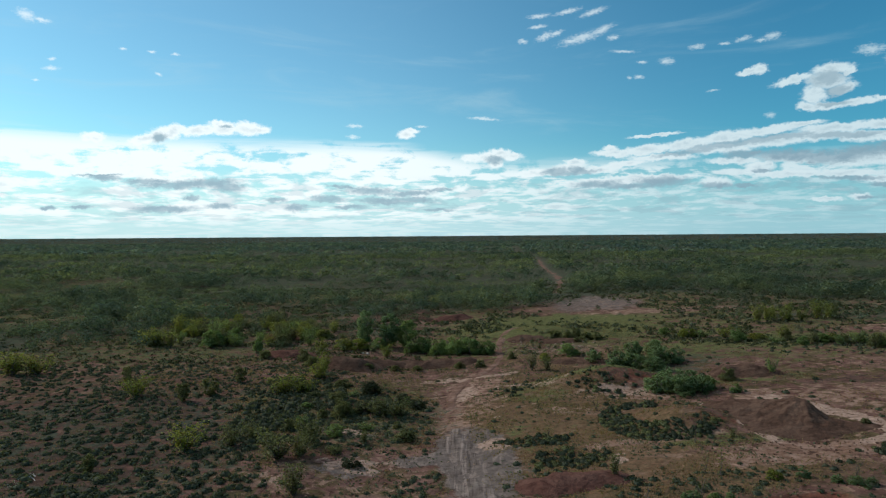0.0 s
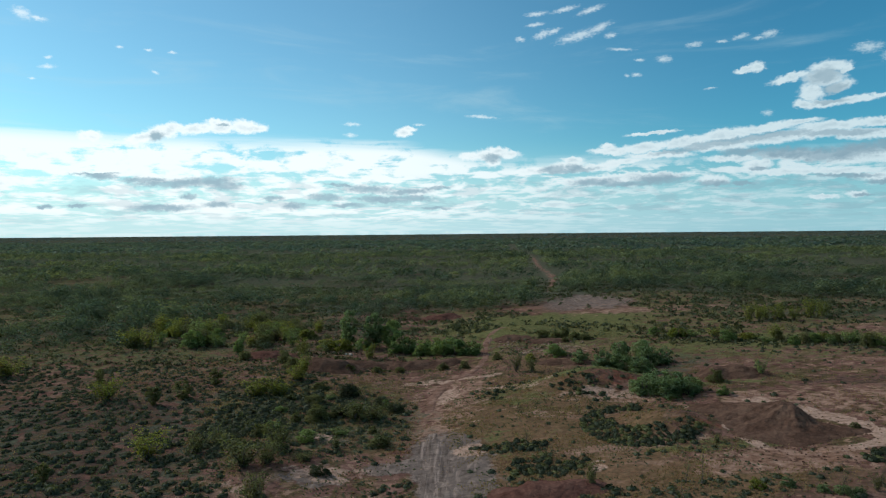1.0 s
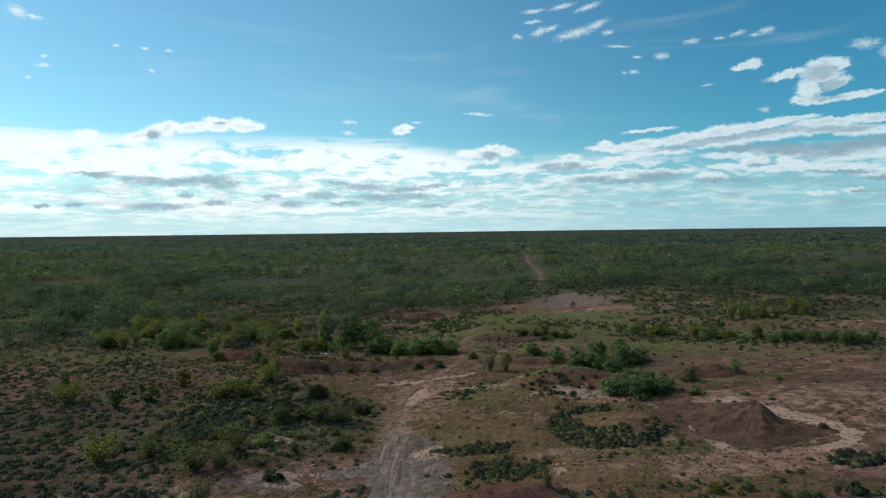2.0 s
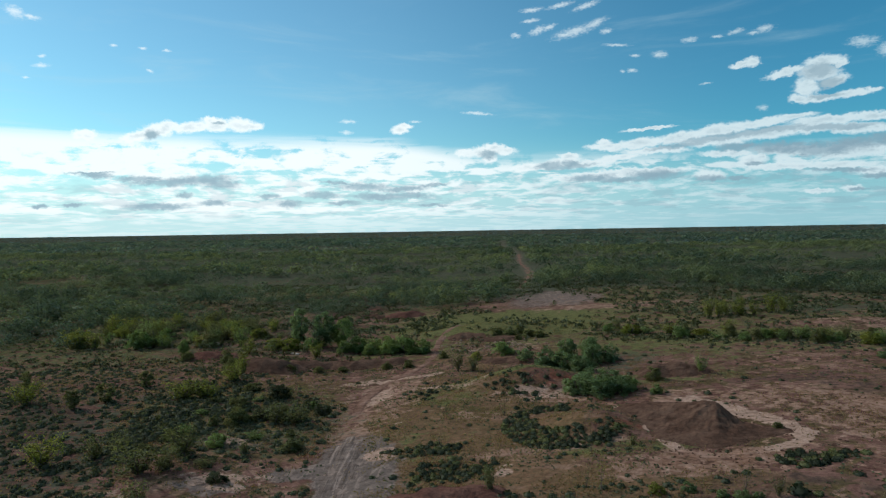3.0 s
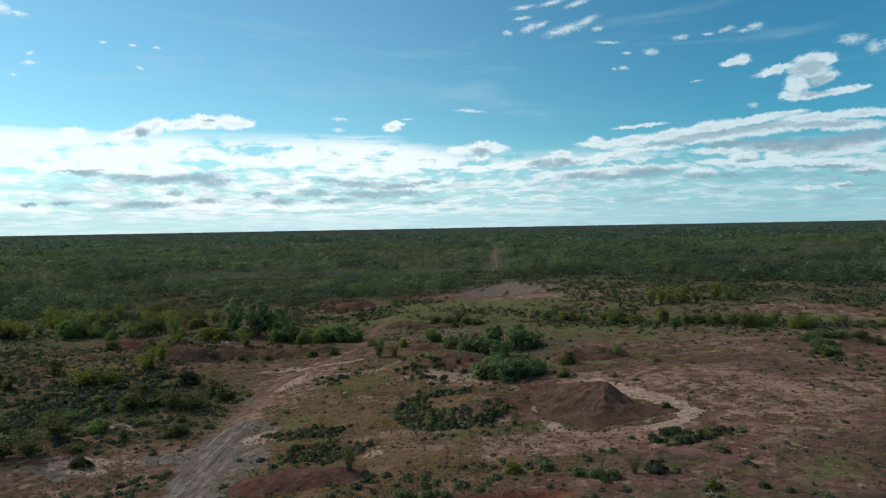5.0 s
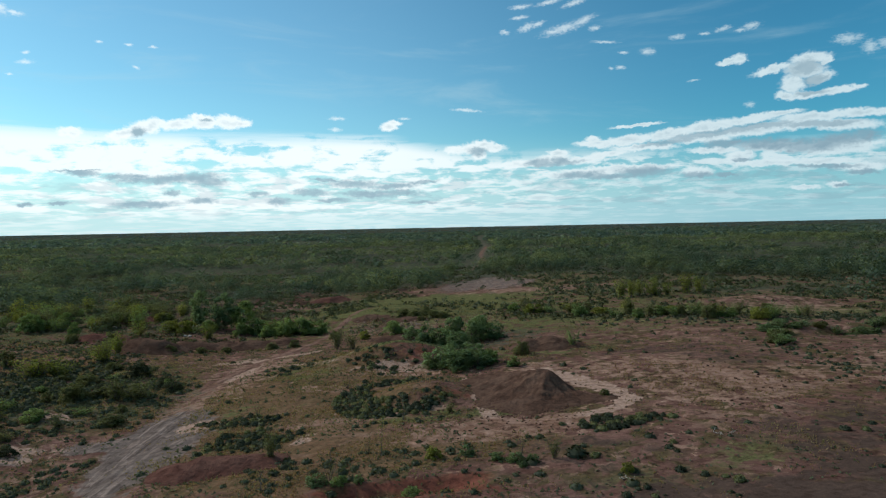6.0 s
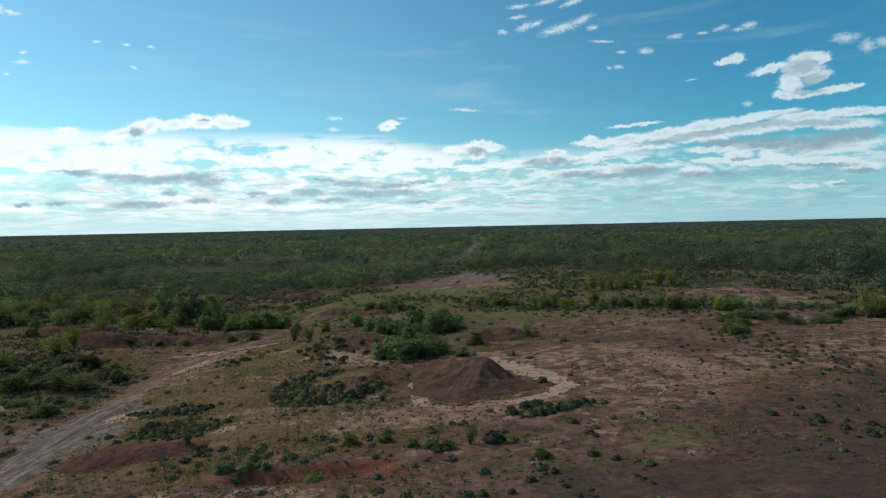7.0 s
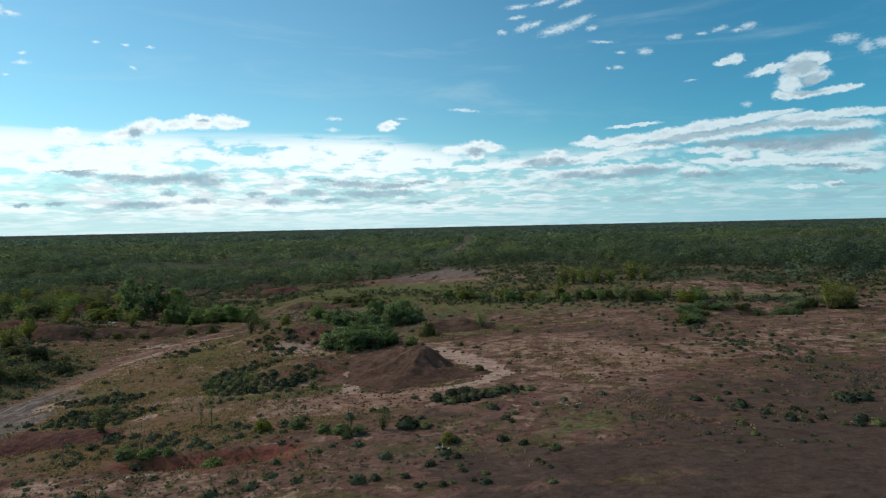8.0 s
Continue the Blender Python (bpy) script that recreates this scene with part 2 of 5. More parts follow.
def earth_look(name, tint, pale, masks=False, lumps=0.5, streaks=0.0):
    """Bare outback soil: grain, crusts, pale salts; with masks also grass, clay and red patches laid over the ground."""
    m, n, out = material(name)
    at = n.add("ShaderNodeTexCoord").outputs["Object"]
    big = n.noise(at, 0.09, 5, 0.6)
    mid = n.noise(n.place(at, (11, 5, 0), size=(0.8, 1.1, 1)), 0.55, 6, 0.62, 0.4)
    small = n.noise(at, 3.2, 5, 0.65)
    grain = n.noise(at, 14.0, 3, 0.6)
    c = n.mix(n.ramp(mid, 0.36, 0.68), tint, pale)
    c = n.mix(n.math("MULTIPLY", n.ramp(big, 0.45, 0.7), 0.5), c, (tint[0] * 0.75, tint[1] * 0.72, tint[2] * 0.72))
    if masks:
        turf = n.noise(n.place(at, (31, 17, 0)), 0.33, 7, 0.68, 0.6)
        scab = n.noise(n.place(at, (3, 47, 0)), 0.75, 7, 0.7, 0.5)
        c = n.mix(n.math("MULTIPLY", n.ramp(turf, 0.47, 0.58), 0.75), c, n.mix(n.ramp(small, 0.35, 0.65), (0.06, 0.06, 0.024), (0.125, 0.098, 0.04)))
        c = n.mix(n.math("MULTIPLY", n.ramp(scab, 0.54, 0.62), 0.85), c, (0.36, 0.22, 0.155))
        c = n.mix(n.math("MULTIPLY", n.ramp(scab, 0.44, 0.36), 0.7), c, (0.055, 0.032, 0.022))
        swathe = n.noise(n.place(at, (23, 61, 0), (0, 0, 0.1), (0.7, 1.2, 1)), 0.17, 8, 0.68, 0.7)
        wob = n.math("ADD", n.math("MULTIPLY", n.math("SUBTRACT", mid, 0.5), 1.5), n.math("MULTIPLY", n.math("SUBTRACT", scab, 0.5), 2.2))

        def lay(c, mask, colour, lo=0.3, hi=0.7, amount=1.0):
            f = n.ramp(n.math("ADD", n.attr(mask), wob), lo, hi)
            f = n.math("MULTIPLY", f, n.ramp(n.attr(mask), 0.0, 0.12))
            return n.mix(n.math("MULTIPLY", f, amount), c, colour)

        c = lay(c, "red", n.mix(small, (0.15, 0.05, 0.034), (0.215, 0.088, 0.06)))
        c = lay(c, "dry", n.mix(n.ramp(small, 0.35, 0.65), (0.132, 0.094, 0.048), (0.2, 0.114, 0.062)), 0.35, 0.8, 0.8)
        c = n.mix(n.math("MULTIPLY", n.ramp(swathe, 0.55, 0.63), 0.55), c, (0.27, 0.165, 0.115))
        c = n.mix(n.math("MULTIPLY", n.ramp(swathe, 0.45, 0.36), 0.6), c, (0.07, 0.06, 0.032))
        c = lay(c, "grass", n.mix(n.ramp(small, 0.3, 0.7), (0.088, 0.098, 0.037), (0.17, 0.168, 0.066)), 0.35, 0.65, 0.9)
        drag = n.noise(n.place(at, (0, 0, 0), (0, 0, 0.2), (1.1, 0.3, 1)), 1.0, 6, 0.62, 1.2)
        c = lay(c, "wet", n.mix(n.ramp(drag, 0.45, 0.7), n.mix(mid, (0.13, 0.1, 0.084), (0.188, 0.146, 0.12)), (0.275, 0.206, 0.168)), 0.15, 0.5)
        c = lay(c, "sand", n.mix(n.ramp(scab, 0.38, 0.62), (0.20, 0.112, 0.072), (0.33, 0.205, 0.148)), 0.32, 0.6, 0.9)
        c = lay(c, "bare", n.mix(n.ramp(small, 0.3, 0.7), (0.31, 0.195, 0.135), (0.45, 0.31, 0.235)), 0.46, 0.72)
        c = lay(c, "crust", n.mix(mid, (0.066, 0.043, 0.033), (0.106, 0.071, 0.054)))
        c = lay(c, "litter", n.mix(n.ramp(small, 0.35, 0.65), (0.055, 0.07, 0.045), (0.1, 0.1, 0.068)), 0.3, 0.7, 0.9)
    if streaks:
        pulled = n.noise(n.place(at, (0, 0, 0), (0, 0, 0.16), (2.4, 0.09, 1)), 1.0, 6, 0.6, 0.5)
        c = n.mix(n.math("MULTIPLY", n.ramp(pulled, 0.5, 0.62), streaks), c, (0.33, 0.25, 0.205))
        c = n.mix(n.math("MULTIPLY", n.ramp(pulled, 0.46, 0.36), streaks), c, (0.082, 0.062, 0.052))
    crumb = n.noise(n.place(at, (19, 23, 0), size=(0.8, 1.2, 1)), 1.4, 9, 0.74, 0.4)
    c = n.mix(n.ramp(crumb, 0.52, 0.36), c, n.mix(1.0, c, (0.66, 0.64, 0.63), "MULTIPLY"))
    c = n.mix(n.ramp(crumb, 0.53, 0.66), c, n.mix(1.0, c, (1.32, 1.29, 1.26), "MULTIPLY"))
    c = n.mix(n.math("MULTIPLY", n.ramp(small, 0.55, 0.75), 0.35), c, n.mix(1.0, c, (0.5, 0.48, 0.46), "MULTIPLY"))
    c = n.mix(n.math("MULTIPLY", n.ramp(grain, 0.58, 0.72), 0.3), c, n.mix(1.0, c, (1.5, 1.45, 1.4), "MULTIPLY"))
    c = n.mix(1.0, c, (0.88, 0.87, 0.89), "MULTIPLY")
    bump = n.add("ShaderNodeBump")
    bump.inputs["Strength"].default_value, bump.inputs["Distance"].default_value = lumps, 0.25
    n.put(bump.inputs["Height"], n.math("ADD", n.math("MULTIPLY", small, 0.7), n.math("MULTIPLY", mid, 1.2)))
    b = n.add("ShaderNodeBsdfPrincipled")
    n.put(b.inputs["Base Color"], c)
    n.put(b.inputs["Roughness"], n.ramp(small, 0.2, 0.8, 0.95, 0.8))
    b.inputs["Specular IOR Level"].default_value = 0.0
    n.put(b.inputs["Normal"], bump.outputs[0])
    n.put(out.inputs[0], b.outputs[0])
    return m


def leaf_look(name, dark, light, toned=False, own=0.45):
    """Leaves that let some light through; each leaf and each plant has its own tone."""
    m, n, out = material(name)
    geo = n.add("ShaderNodeNewGeometry").outputs["Random Per Island"]
    who = n.attr("tone") if toned else n.add("ShaderNodeObjectInfo").outputs["Random"]
    f = n.math("ADD", n.math("MULTIPLY", geo, own), n.math("MULTIPLY", who, 1 - own))
    c = n.mix(f, dark, light)
    d, tr = n.add("ShaderNodeBsdfDiffuse"), n.add("ShaderNodeBsdfTranslucent")
    gl = n.add("ShaderNodeBsdfGlossy")
    gl.inputs["Roughness"].default_value = 0.55
    n.put(d.inputs[0], c), n.put(tr.inputs[0], n.mix(1.0, c, (1.25, 1.25, 0.7), "MULTIPLY"))
    s1, s2 = n.add("ShaderNodeMixShader"), n.add("ShaderNodeMixShader")
    s1.inputs[0].default_value, s2.inputs[0].default_value = 0.45, 0.01
    n.put(s1.inputs[1], d.outputs[0]), n.put(s1.inputs[2], tr.outputs[0])
    n.put(s2.inputs[1], s1.outputs[0]), n.put(s2.inputs[2], gl.outputs[0])
    n.put(out.inputs[0], s2.outputs[0])
    return m


def plain_look(name, a, b, scale, rough=0.85):
    m, n, out = material(name)
    at = n.add("ShaderNodeTexCoord").outputs["Object"]
    f = n.noise(n.place(at, size=(1, 1, 0.3)), scale, 5, 0.6)
    p = n.add("ShaderNodeBsdfPrincipled")
    n.put(p.inputs["Base Color"], n.mix(n.ramp(f, 0.3, 0.7), a, b))
    p.inputs["Roughness"].default_value = rough
    p.inputs["Specular IOR Level"].default_value = 0.2
    bump = n.add("ShaderNodeBump")
    bump.inputs["Strength"].default_value, bump.inputs["Distance"].default_value = 0.5, 0.02
    n.put(bump.inputs["Height"], f), n.put(p.inputs["Normal"], bump.outputs[0])
    n.put(out.inputs[0], p.outputs[0])
    return m


GROUND = earth_look("outback_soil", (0.142, 0.074, 0.056), (0.225, 0.126, 0.097), True)
HEAP_SOIL = earth_look("spoil_soil", (0.092, 0.053, 0.037), (0.15, 0.09, 0.063), lumps=0.9)
RED_SOIL = earth_look("red_soil", (0.118, 0.055, 0.041), (0.168, 0.086, 0.064), lumps=0.9)
TRACK_SOIL = earth_look("track_soil", (0.165, 0.092, 0.064), (0.275, 0.17, 0.126), lumps=0.6)
WET_CLAY = earth_look("damp_clay", (0.14, 0.106, 0.088), (0.215, 0.168, 0.138), lumps=0.5, streaks=0.75)
STONE = plain_look("stone", (0.16, 0.095, 0.07), (0.30, 0.2, 0.15), 3.0)
BARK = plain_look("bark", (0.07, 0.05, 0.04), (0.16, 0.13, 0.11), 6.0)
DEAD = plain_look("bleached_wood", (0.3, 0.26, 0.22), (0.5, 0.46, 0.41), 8.0)
LEAF = {
    "dark": leaf_look("dark_leaves", (0.108, 0.172, 0.092), (0.235, 0.315, 0.145)),
    "green": leaf_look("green_leaves", (0.125, 0.2, 0.076), (0.26, 0.34, 0.125)),
    "lime": leaf_look("lime_leaves", (0.145, 0.175, 0.036), (0.29, 0.30, 0.072)),
    "olive": leaf_look("olive_leaves", (0.105, 0.12, 0.054), (0.2, 0.208, 0.09)),
    "grey": leaf_look("saltbush_leaves", (0.036, 0.049, 0.031), (0.086, 0.1, 0.06)),
}
SCRUB_LEAF = leaf_look("scrub_leaves", (0.048, 0.06, 0.038), (0.152, 0.164, 0.098), True)
WOOD_LEAF = leaf_look("woodland_leaves", (0.066, 0.106, 0.086), (0.255, 0.285, 0.13), True, 0.2)
# distance haze is put into these two leaf colours: bluer, with paler dark tones
RIM_HAZE_LEAF = leaf_look("horizon_haze_leaves", (0.125, 0.2, 0.245), (0.16, 0.24, 0.285), True, 0.1)
FAR_HAZE_LEAF = leaf_look("far_haze_leaves", (0.095, 0.15, 0.142), (0.215, 0.265, 0.175), True, 0.12)

GRASS_BLADE = leaf_look("grass_blades", (0.25, 0.14, 0.082), (0.16, 0.165, 0.07), True)

# ---- the lie of the land ----


def lattice(ix, iy, seed):
    h = (ix.astype(np.int64) * 374761393 + iy.astype(np.int64) * 668265263 + seed * 974634777) & 0x7FFFFFFF
    h = ((h ^ (h >> 13)) * 1274126177) & 0x7FFFFFFF
    return ((h ^ (h >> 16)) & 0xFFFF) / 65535.0


def ripple(x, y, size, octaves=4, seed=1):
    """Smooth random relief between 0 and 1 with features of that size in metres."""
    total, amp, norm = 0.0, 1.0, 0.0
    for k in range(octaves):
        u, v = np.asarray(x) / size * 2 ** k + 13.7 * k, np.asarray(y) / size * 2 ** k - 7.1 * k
        i, j = np.floor(u), np.floor(v)
        a, b = u - i, v - j
        a, b = a * a * (3 - 2 * a), b * b * (3 - 2 * b)
        g = lambda p, q: lattice(i + p, j + q, seed + k)
        total = total + amp * ((g(0, 0) * (1 - a) + g(1, 0) * a) * (1 - b) + (g(0, 1) * (1 - a) + g(1, 1) * a) * b)
        norm, amp = norm + amp, amp * 0.5
    return total / norm


def smooth(lo, hi, v):
    t = np.clip((v - lo) / (hi - lo), 0, 1)
    return t * t * (3 - 2 * t)


def round_area(x, y, cx, cy, rx, ry, turn=0.0, edge=0.35):
    """1 inside an oval patch, 0 outside, with an uneven soft edge."""
    c, s = math.cos(radians(turn)), math.sin(radians(turn))
    u, v = (c * (x - cx) + s * (y - cy)) / rx, (-s * (x - cx) + c * (y - cy)) / ry
    r = np.sqrt(u * u + v * v) + 0.7 * (ripple(x, y, 5.0, 3, 21) - 0.5)
    return smooth(1 + edge, 1 - edge, r)


def dome(x, y, cx, cy, rx, ry, turn=0.0, sharp=1.0):
    c, s = math.cos(radians(turn)), math.sin(radians(turn))
    u, v = (c * (x - cx) + s * (y - cy)) / rx, (-s * (x - cx) + c * (y - cy)) / ry
    return np.clip(1 - (u * u + v * v) ** (0.5 * sharp), 0, 1) ** 1.3 if sharp < 1.5 else smooth(1, 0, np.sqrt(u * u + v * v))


def along(x, y, line):
    """Distance from a polyline, and how far along it the nearest place is."""
    best, where, run = np.full(np.shape(x), 1e9), np.zeros(np.shape(x)), 0.0
    for (ax, ay), (bx, by) in zip(line, line[1:]):
        dx, dy = bx - ax, by - ay
        length = math.hypot(dx, dy)
        t = np.clip(((x - ax) * dx + (y - ay) * dy) / length ** 2, 0, 1)
        d = np.hypot(x - ax - t * dx, y - ay - t * dy)
        where, best, run = np.where(d < best, run + t * length, where), np.minimum(d, best), run + length
    return best, where


TRACK = [(-5.5, 34), (-8.0, 44), (-9.6, 52), (-10.6, 60), (-11.7, 72), (-12.0, 82), (-9.6, 91.5), (-6.2, 97), (-3.8, 106), (-3.2, 118), (-0.5, 128), (6, 136)]
FAR_TRACK = [(20.5, 204), (22.5, 216), (31, 259), (35, 342), (45, 454), (48, 640), (70, 980)]


def land(x, y):
    """Height of the ground."""
    z = -0.1 + 3.5 * smooth(-20, 60, x) - 0.9 * np.exp(-((x + 17) / 9) ** 2)
    z = z * (1 - 0.75 * smooth(250, 800, y))
    near = smooth(400, 150, np.hypot(x - 10, y - 60))
    z = z + near * (0.7 * (ripple(x, y, 14, 3, 3) - 0.5) + 0.22 * (ripple(x, y, 2.6, 3, 5) - 0.5)) + (1 - near) * 3.0 * (ripple(x, y, 160, 3, 8) - 0.5) * smooth(4500, 2500, np.hypot(x, y))
    z = z + 2.4 * dome(x, y, 10.0, 83.8, 12.0, 6.4, 0, 2) + 1.7 * dome(x, y, 14.6, 64.6, 8.0, 6.6, 10, 2)
    z = z - 0.6 * dome(x, y, 20.5, 93.5, 10, 6, 0, 2) + 1.7 * dome(x, y, 5.5, 127, 17, 10, 0, 2)
    z = z + 1.3 * dome(x, y, 74, 115, 17, 7, -5, 2) - 0.9 * dome(x, y, 70, 86.5, 13, 3, 5, 2)
    z = z - 0.8 * smooth(44.8, 44.3, y + 0.5 * ripple(x, y, 3.0, 2, 66)) * smooth(41.6, 43.6, y) * smooth(8.0, 10.5, x) * smooth(20.0, 16.5, x) + 0.8 * dome(x, y, -33, 80, 12, 9, 0, 2) * 0.5
    d, s = along(x, y, TRACK)
    return z - 0.12 * smooth(3.5, 1.5, d)


# ---- ground ----


def steps(stops, spread, limit):
    """Grid lines: fine between the stops (start, step), then wider and wider out to the limit."""
    out = []
    for (a, step), (b, _) in zip(stops, stops[1:]):
        out += list(np.arange(a, b - step * 0.5, step))
    out.append(stops[-1][0])
    first, last, a, b = out[0], out[-1], stops[0][1], stops[-2][1]
    left, right = [], []
    while first > -limit:
        a *= spread
        first -= a
        left.append(first)
    while last < limit:
        b *= spread
        last += b
        right.append(last)
    return np.array(left[::-1] + out + right)


def mesh_from(name, verts, quads, mat, flat_shade=True):
    me = bpy.data.meshes.new(name)
    me.vertices.add(len(verts))
    me.vertices.foreach_set("co", np.asarray(verts, np.float32).ravel())
    me.loops.add(quads.size)
    me.loops.foreach_set("vertex_index", quads.astype(np.int32).ravel())
    me.polygons.add(len(quads))
    me.polygons.foreach_set("loop_start", np.arange(0, quads.size, quads.shape[1], dtype=np.int32))
    me.update(calc_edges=True)
    me.polygons.foreach_set("use_smooth", np.full(len(quads), not flat_shade))
    me.materials.append(mat)
    return me


def round_off(me, normals):
    """Leaves shade as the rounded mass they belong to: normals that point out of their clump."""
    normals = normals / (np.linalg.norm(normals, axis=1)[:, None] + 1e-9)
    a = me.attributes.new("custom_normal", "FLOAT_VECTOR", "POINT")
    a.data.foreach_set("vector", normals.astype(np.float32).ravel())
    me.polygons.foreach_set("use_smooth", np.ones(len(me.polygons), bool))
    return me


def give(me, name, values):
    a = me.attributes.new(name, "FLOAT", "POINT")
    a.data.foreach_set("value", np.asarray(values, np.float32).ravel())


def grid_quads(nx, ny):
    i = (np.arange(ny - 1)[:, None] * nx + np.arange(nx - 1)[None, :]).ravel()
    return np.stack([i, i + 1, i + nx + 1, i + nx], 1)


gx = steps([(-78, 0.8), (-24, 0.42), (40, 0.65), (92, 1.2)], 1.085, 4900)
gy = steps([(30, 0.45), (40, 0.36), (75, 0.55), (132, 1)], 1.085, 4900)
GX, GY = np.meshgrid(gx, gy)
GZ = land(GX, GY)
ground = new("ground", mesh_from("ground", np.stack([GX, GY, GZ], -1).reshape(-1, 3), grid_quads(len(gx), len(gy)), GROUND, False))
tagged(ground, "red-brown outback soil with dry grass and pale clay patches", "ground", kind="structure")

track_d, track_s = along(GX, GY, TRACK)
far_d, _ = along(GX, GY, FAR_TRACK)
A = lambda *p: round_area(GX, GY, *p)
bare = 0.62 * A(-9.8, 84, 2.2, 5, -15) + 0.75 * A(-13.5, 92.6, 4.2, 2.2) + 0.65 * A(-5.5, 93, 4.5, 1.2) + 0.9 * A(-6.6, 61.2, 1.9, 1.7) + 0.6 * A(-3.5, 84.5, 2.6, 1.0) + 0.55 * A(-5.5, 70.5, 1.6, 0.8) + 0.14 * smooth(3.4, 0.8, track_d) * smooth(160, 110, GY)
bare += 1.0 * smooth(3.8, 1.2, far_d) + 0.55 * A(-20, 56, 5, 2.2, 15) + 0.75 * A(13.0, 77.6, 7.5, 2.2, -6) + 0.45 * A(21, 69.5, 2.6, 4, 20) + 0.2 * A(22, 53.4, 9, 1.8, 8)
bare += 1.0 * smooth(2.3, 0.6, along(GX, GY, [(27.5, 72), (30.3, 66.5), (32.4, 61.5), (32.9, 59)])[0]) + 1.2 * smooth(1.1, 0.3, along(GX, GY, [(32.9, 59), (32.2, 57.2), (30.5, 56), (28.6, 55.4)])[0])
bare += 1.1 * smooth(1.0, 0.3, along(GX, GY, [(18.6, 71), (19.8, 66), (20.0, 61), (20.6, 57)])[0])
bare += 0.2 * A(38.5, 60, 4.5, 9, 14) + 0.5 * A(-24.5, 67.5, 3.4, 1.6) + 0.55 * A(-28.5, 52, 2.6, 1.5) + 0.4 * A(48, 152, 28, 3, 4) + 0.45 * A(73, 119, 9, 2.5, -8)
bare += 0.5 * A(-22.4, 66.0, 3.0, 2.0) + 0.55 * A(4, 109.5, 4.5, 1.5) + 0.45 * A(-22.5, 57.5, 4, 2) + 0.5 * A(1, 84, 4, 2.4) + 0.55 * A(-1, 74, 2.2, 0.9) + 0.5 * A(5.5, 61.5, 1.6, 1.0) + 0.6 * A(4.8, 55, 1.0, 2.4) + 0.5 * A(25.5, 39.8, 1.6, 0.9) + 0.45 * A(-55, 140, 12, 2.5) + 0.4 * A(8, 41.0, 4, 1.2)
wet = 0.62 * A(26, 176, 12, 20) + 0.75 * A(-15.2, 57.6, 2.5, 1.7) + 0.6 * A(-22, 55.0, 3.2, 1.8) + 0.95 * A(-8.6, 56.5, 4.0, 10.5, 10)
sand = 0.3 * A(26, 174, 13, 28) + 0.55 * A(48, 152, 26, 4, 4) + 0.5 * A(40.5, 63, 7.0, 13, 14) + 0.7 * A(22, 53.4, 10, 2.4, 8) + 0.4 * A(4, 71, 9, 1.6, -5) + 0.45 * A(10, 59.5, 8, 1.2, 4) + 0.5 * A(16, 55.5, 7, 1.0, 8) + 0.5 * A(27, 71, 6, 5) + 0.5 * A(-10, 80, 6, 14, -8) + 0.8 * A(13.5, 77.2, 8, 2.8, -5) + 0.35 * A(8, 108, 9, 6) + 0.5 * A(-24, 67, 5, 2.6) + 0.45 * A(-27, 51.5, 4, 2.2) + 0.4 * A(5, 58.5, 4, 1.6) + 0.4 * A(75, 112, 11, 9, -30) + 0.45 * A(9, 40.6, 9, 1.6) + 0.35 * A(60, 66, 16, 8)
crust = 0.28 * A(18, 174, 10, 20) + 0.4 * A(44, 38.5, 15, 4.5) + 1.0 * A(37.3, 38.4, 3.4, 1.5) + 1.0 * A(46.8, 35.8, 5.0, 1.7, -8) + 0.8 * A(36, 33.0, 16, 2.6) + 0.45 * A(56, 40, 10, 4) + 0.58 * A(60, 47, 20, 11) + 0.45 * A(44, 79, 9, 2.2, 3) + 0.5 * A(16.5, 66.5, 4, 3) + 0.4 * A(50, 73, 6, 5, 10) + 0.62 * A(-56, 60, 26, 16) + 0.35 * A(-60, 84, 24, 12)
red = 0.5 * A(12, 81.6, 7.0, 3.0) + 0.45 * A(17, 65, 5, 4) + 0.55 * A(14, 42.3, 8, 1.5, -4) + 0.9 * smooth(1.1, 0.4, np.abs(GY - 43.9)) * smooth(7.5, 9.5, GX) * smooth(20.5, 18.0, GX) + 0.6 * A(-0.5, 50.5, 6, 3) + 0.4 * A(-42, 107, 9, 3) + 0.2 * A(6, 119, 9, 3) + 0.3 * A(60, 55, 25, 16) + 0.4 * A(10, 70, 8, 3) + 0.35 * A(-68, 72, 9, 3) + 0.12 * A(28, 150, 14, 10) + 0.35 * A(82, 108, 24, 9)
dry = 0.75 * A(2, 66, 13, 22) + 0.4 * A(10, 106, 20, 12) + 0.6 * A(8, 50, 16, 5) + 0.4 * A(-22, 66, 7, 6) + 0.4 * A(46, 64, 12, 8) + 0.35 * A(44, 39, 12, 2) + 0.2
grass = 0.4 * A(9, 138, 20, 17) + 0.75 * A(17, 138, 11, 15) + 0.42 * A(40.4, 45.6, 5.0, 3.4) + 0.2 * A(30, 42.5, 7, 2.2) + 0.15 * A(33, 43, 5, 5) + 0.6 * A(72, 67, 4, 2.5) + 0.5 * A(-2, 80, 6, 5) + 1.3 * A(10, 84.6, 11.5, 1.7) + 0.5 * A(17, 58, 9, 2) + 0.45 * A(30, 84, 9, 5) + 0.2 * A(24, 41, 9, 2.5) + 0.5 * A(58, 53, 5, 2.5) + 0.3 * A(-4, 60, 6, 10)
grass += (0.5 - 0.3 * smooth(-8, -30, GX)) * smooth(96, 112, GY) * (1 - A(20, 168, 15, 22)) * (1 - A(76, 115, 14, 5)) + 0.55 * A(-26, 76, 14, 14) + 0.35 * smooth(-25, -60, GX) + 0.45 * A(55, 100, 36, 9)
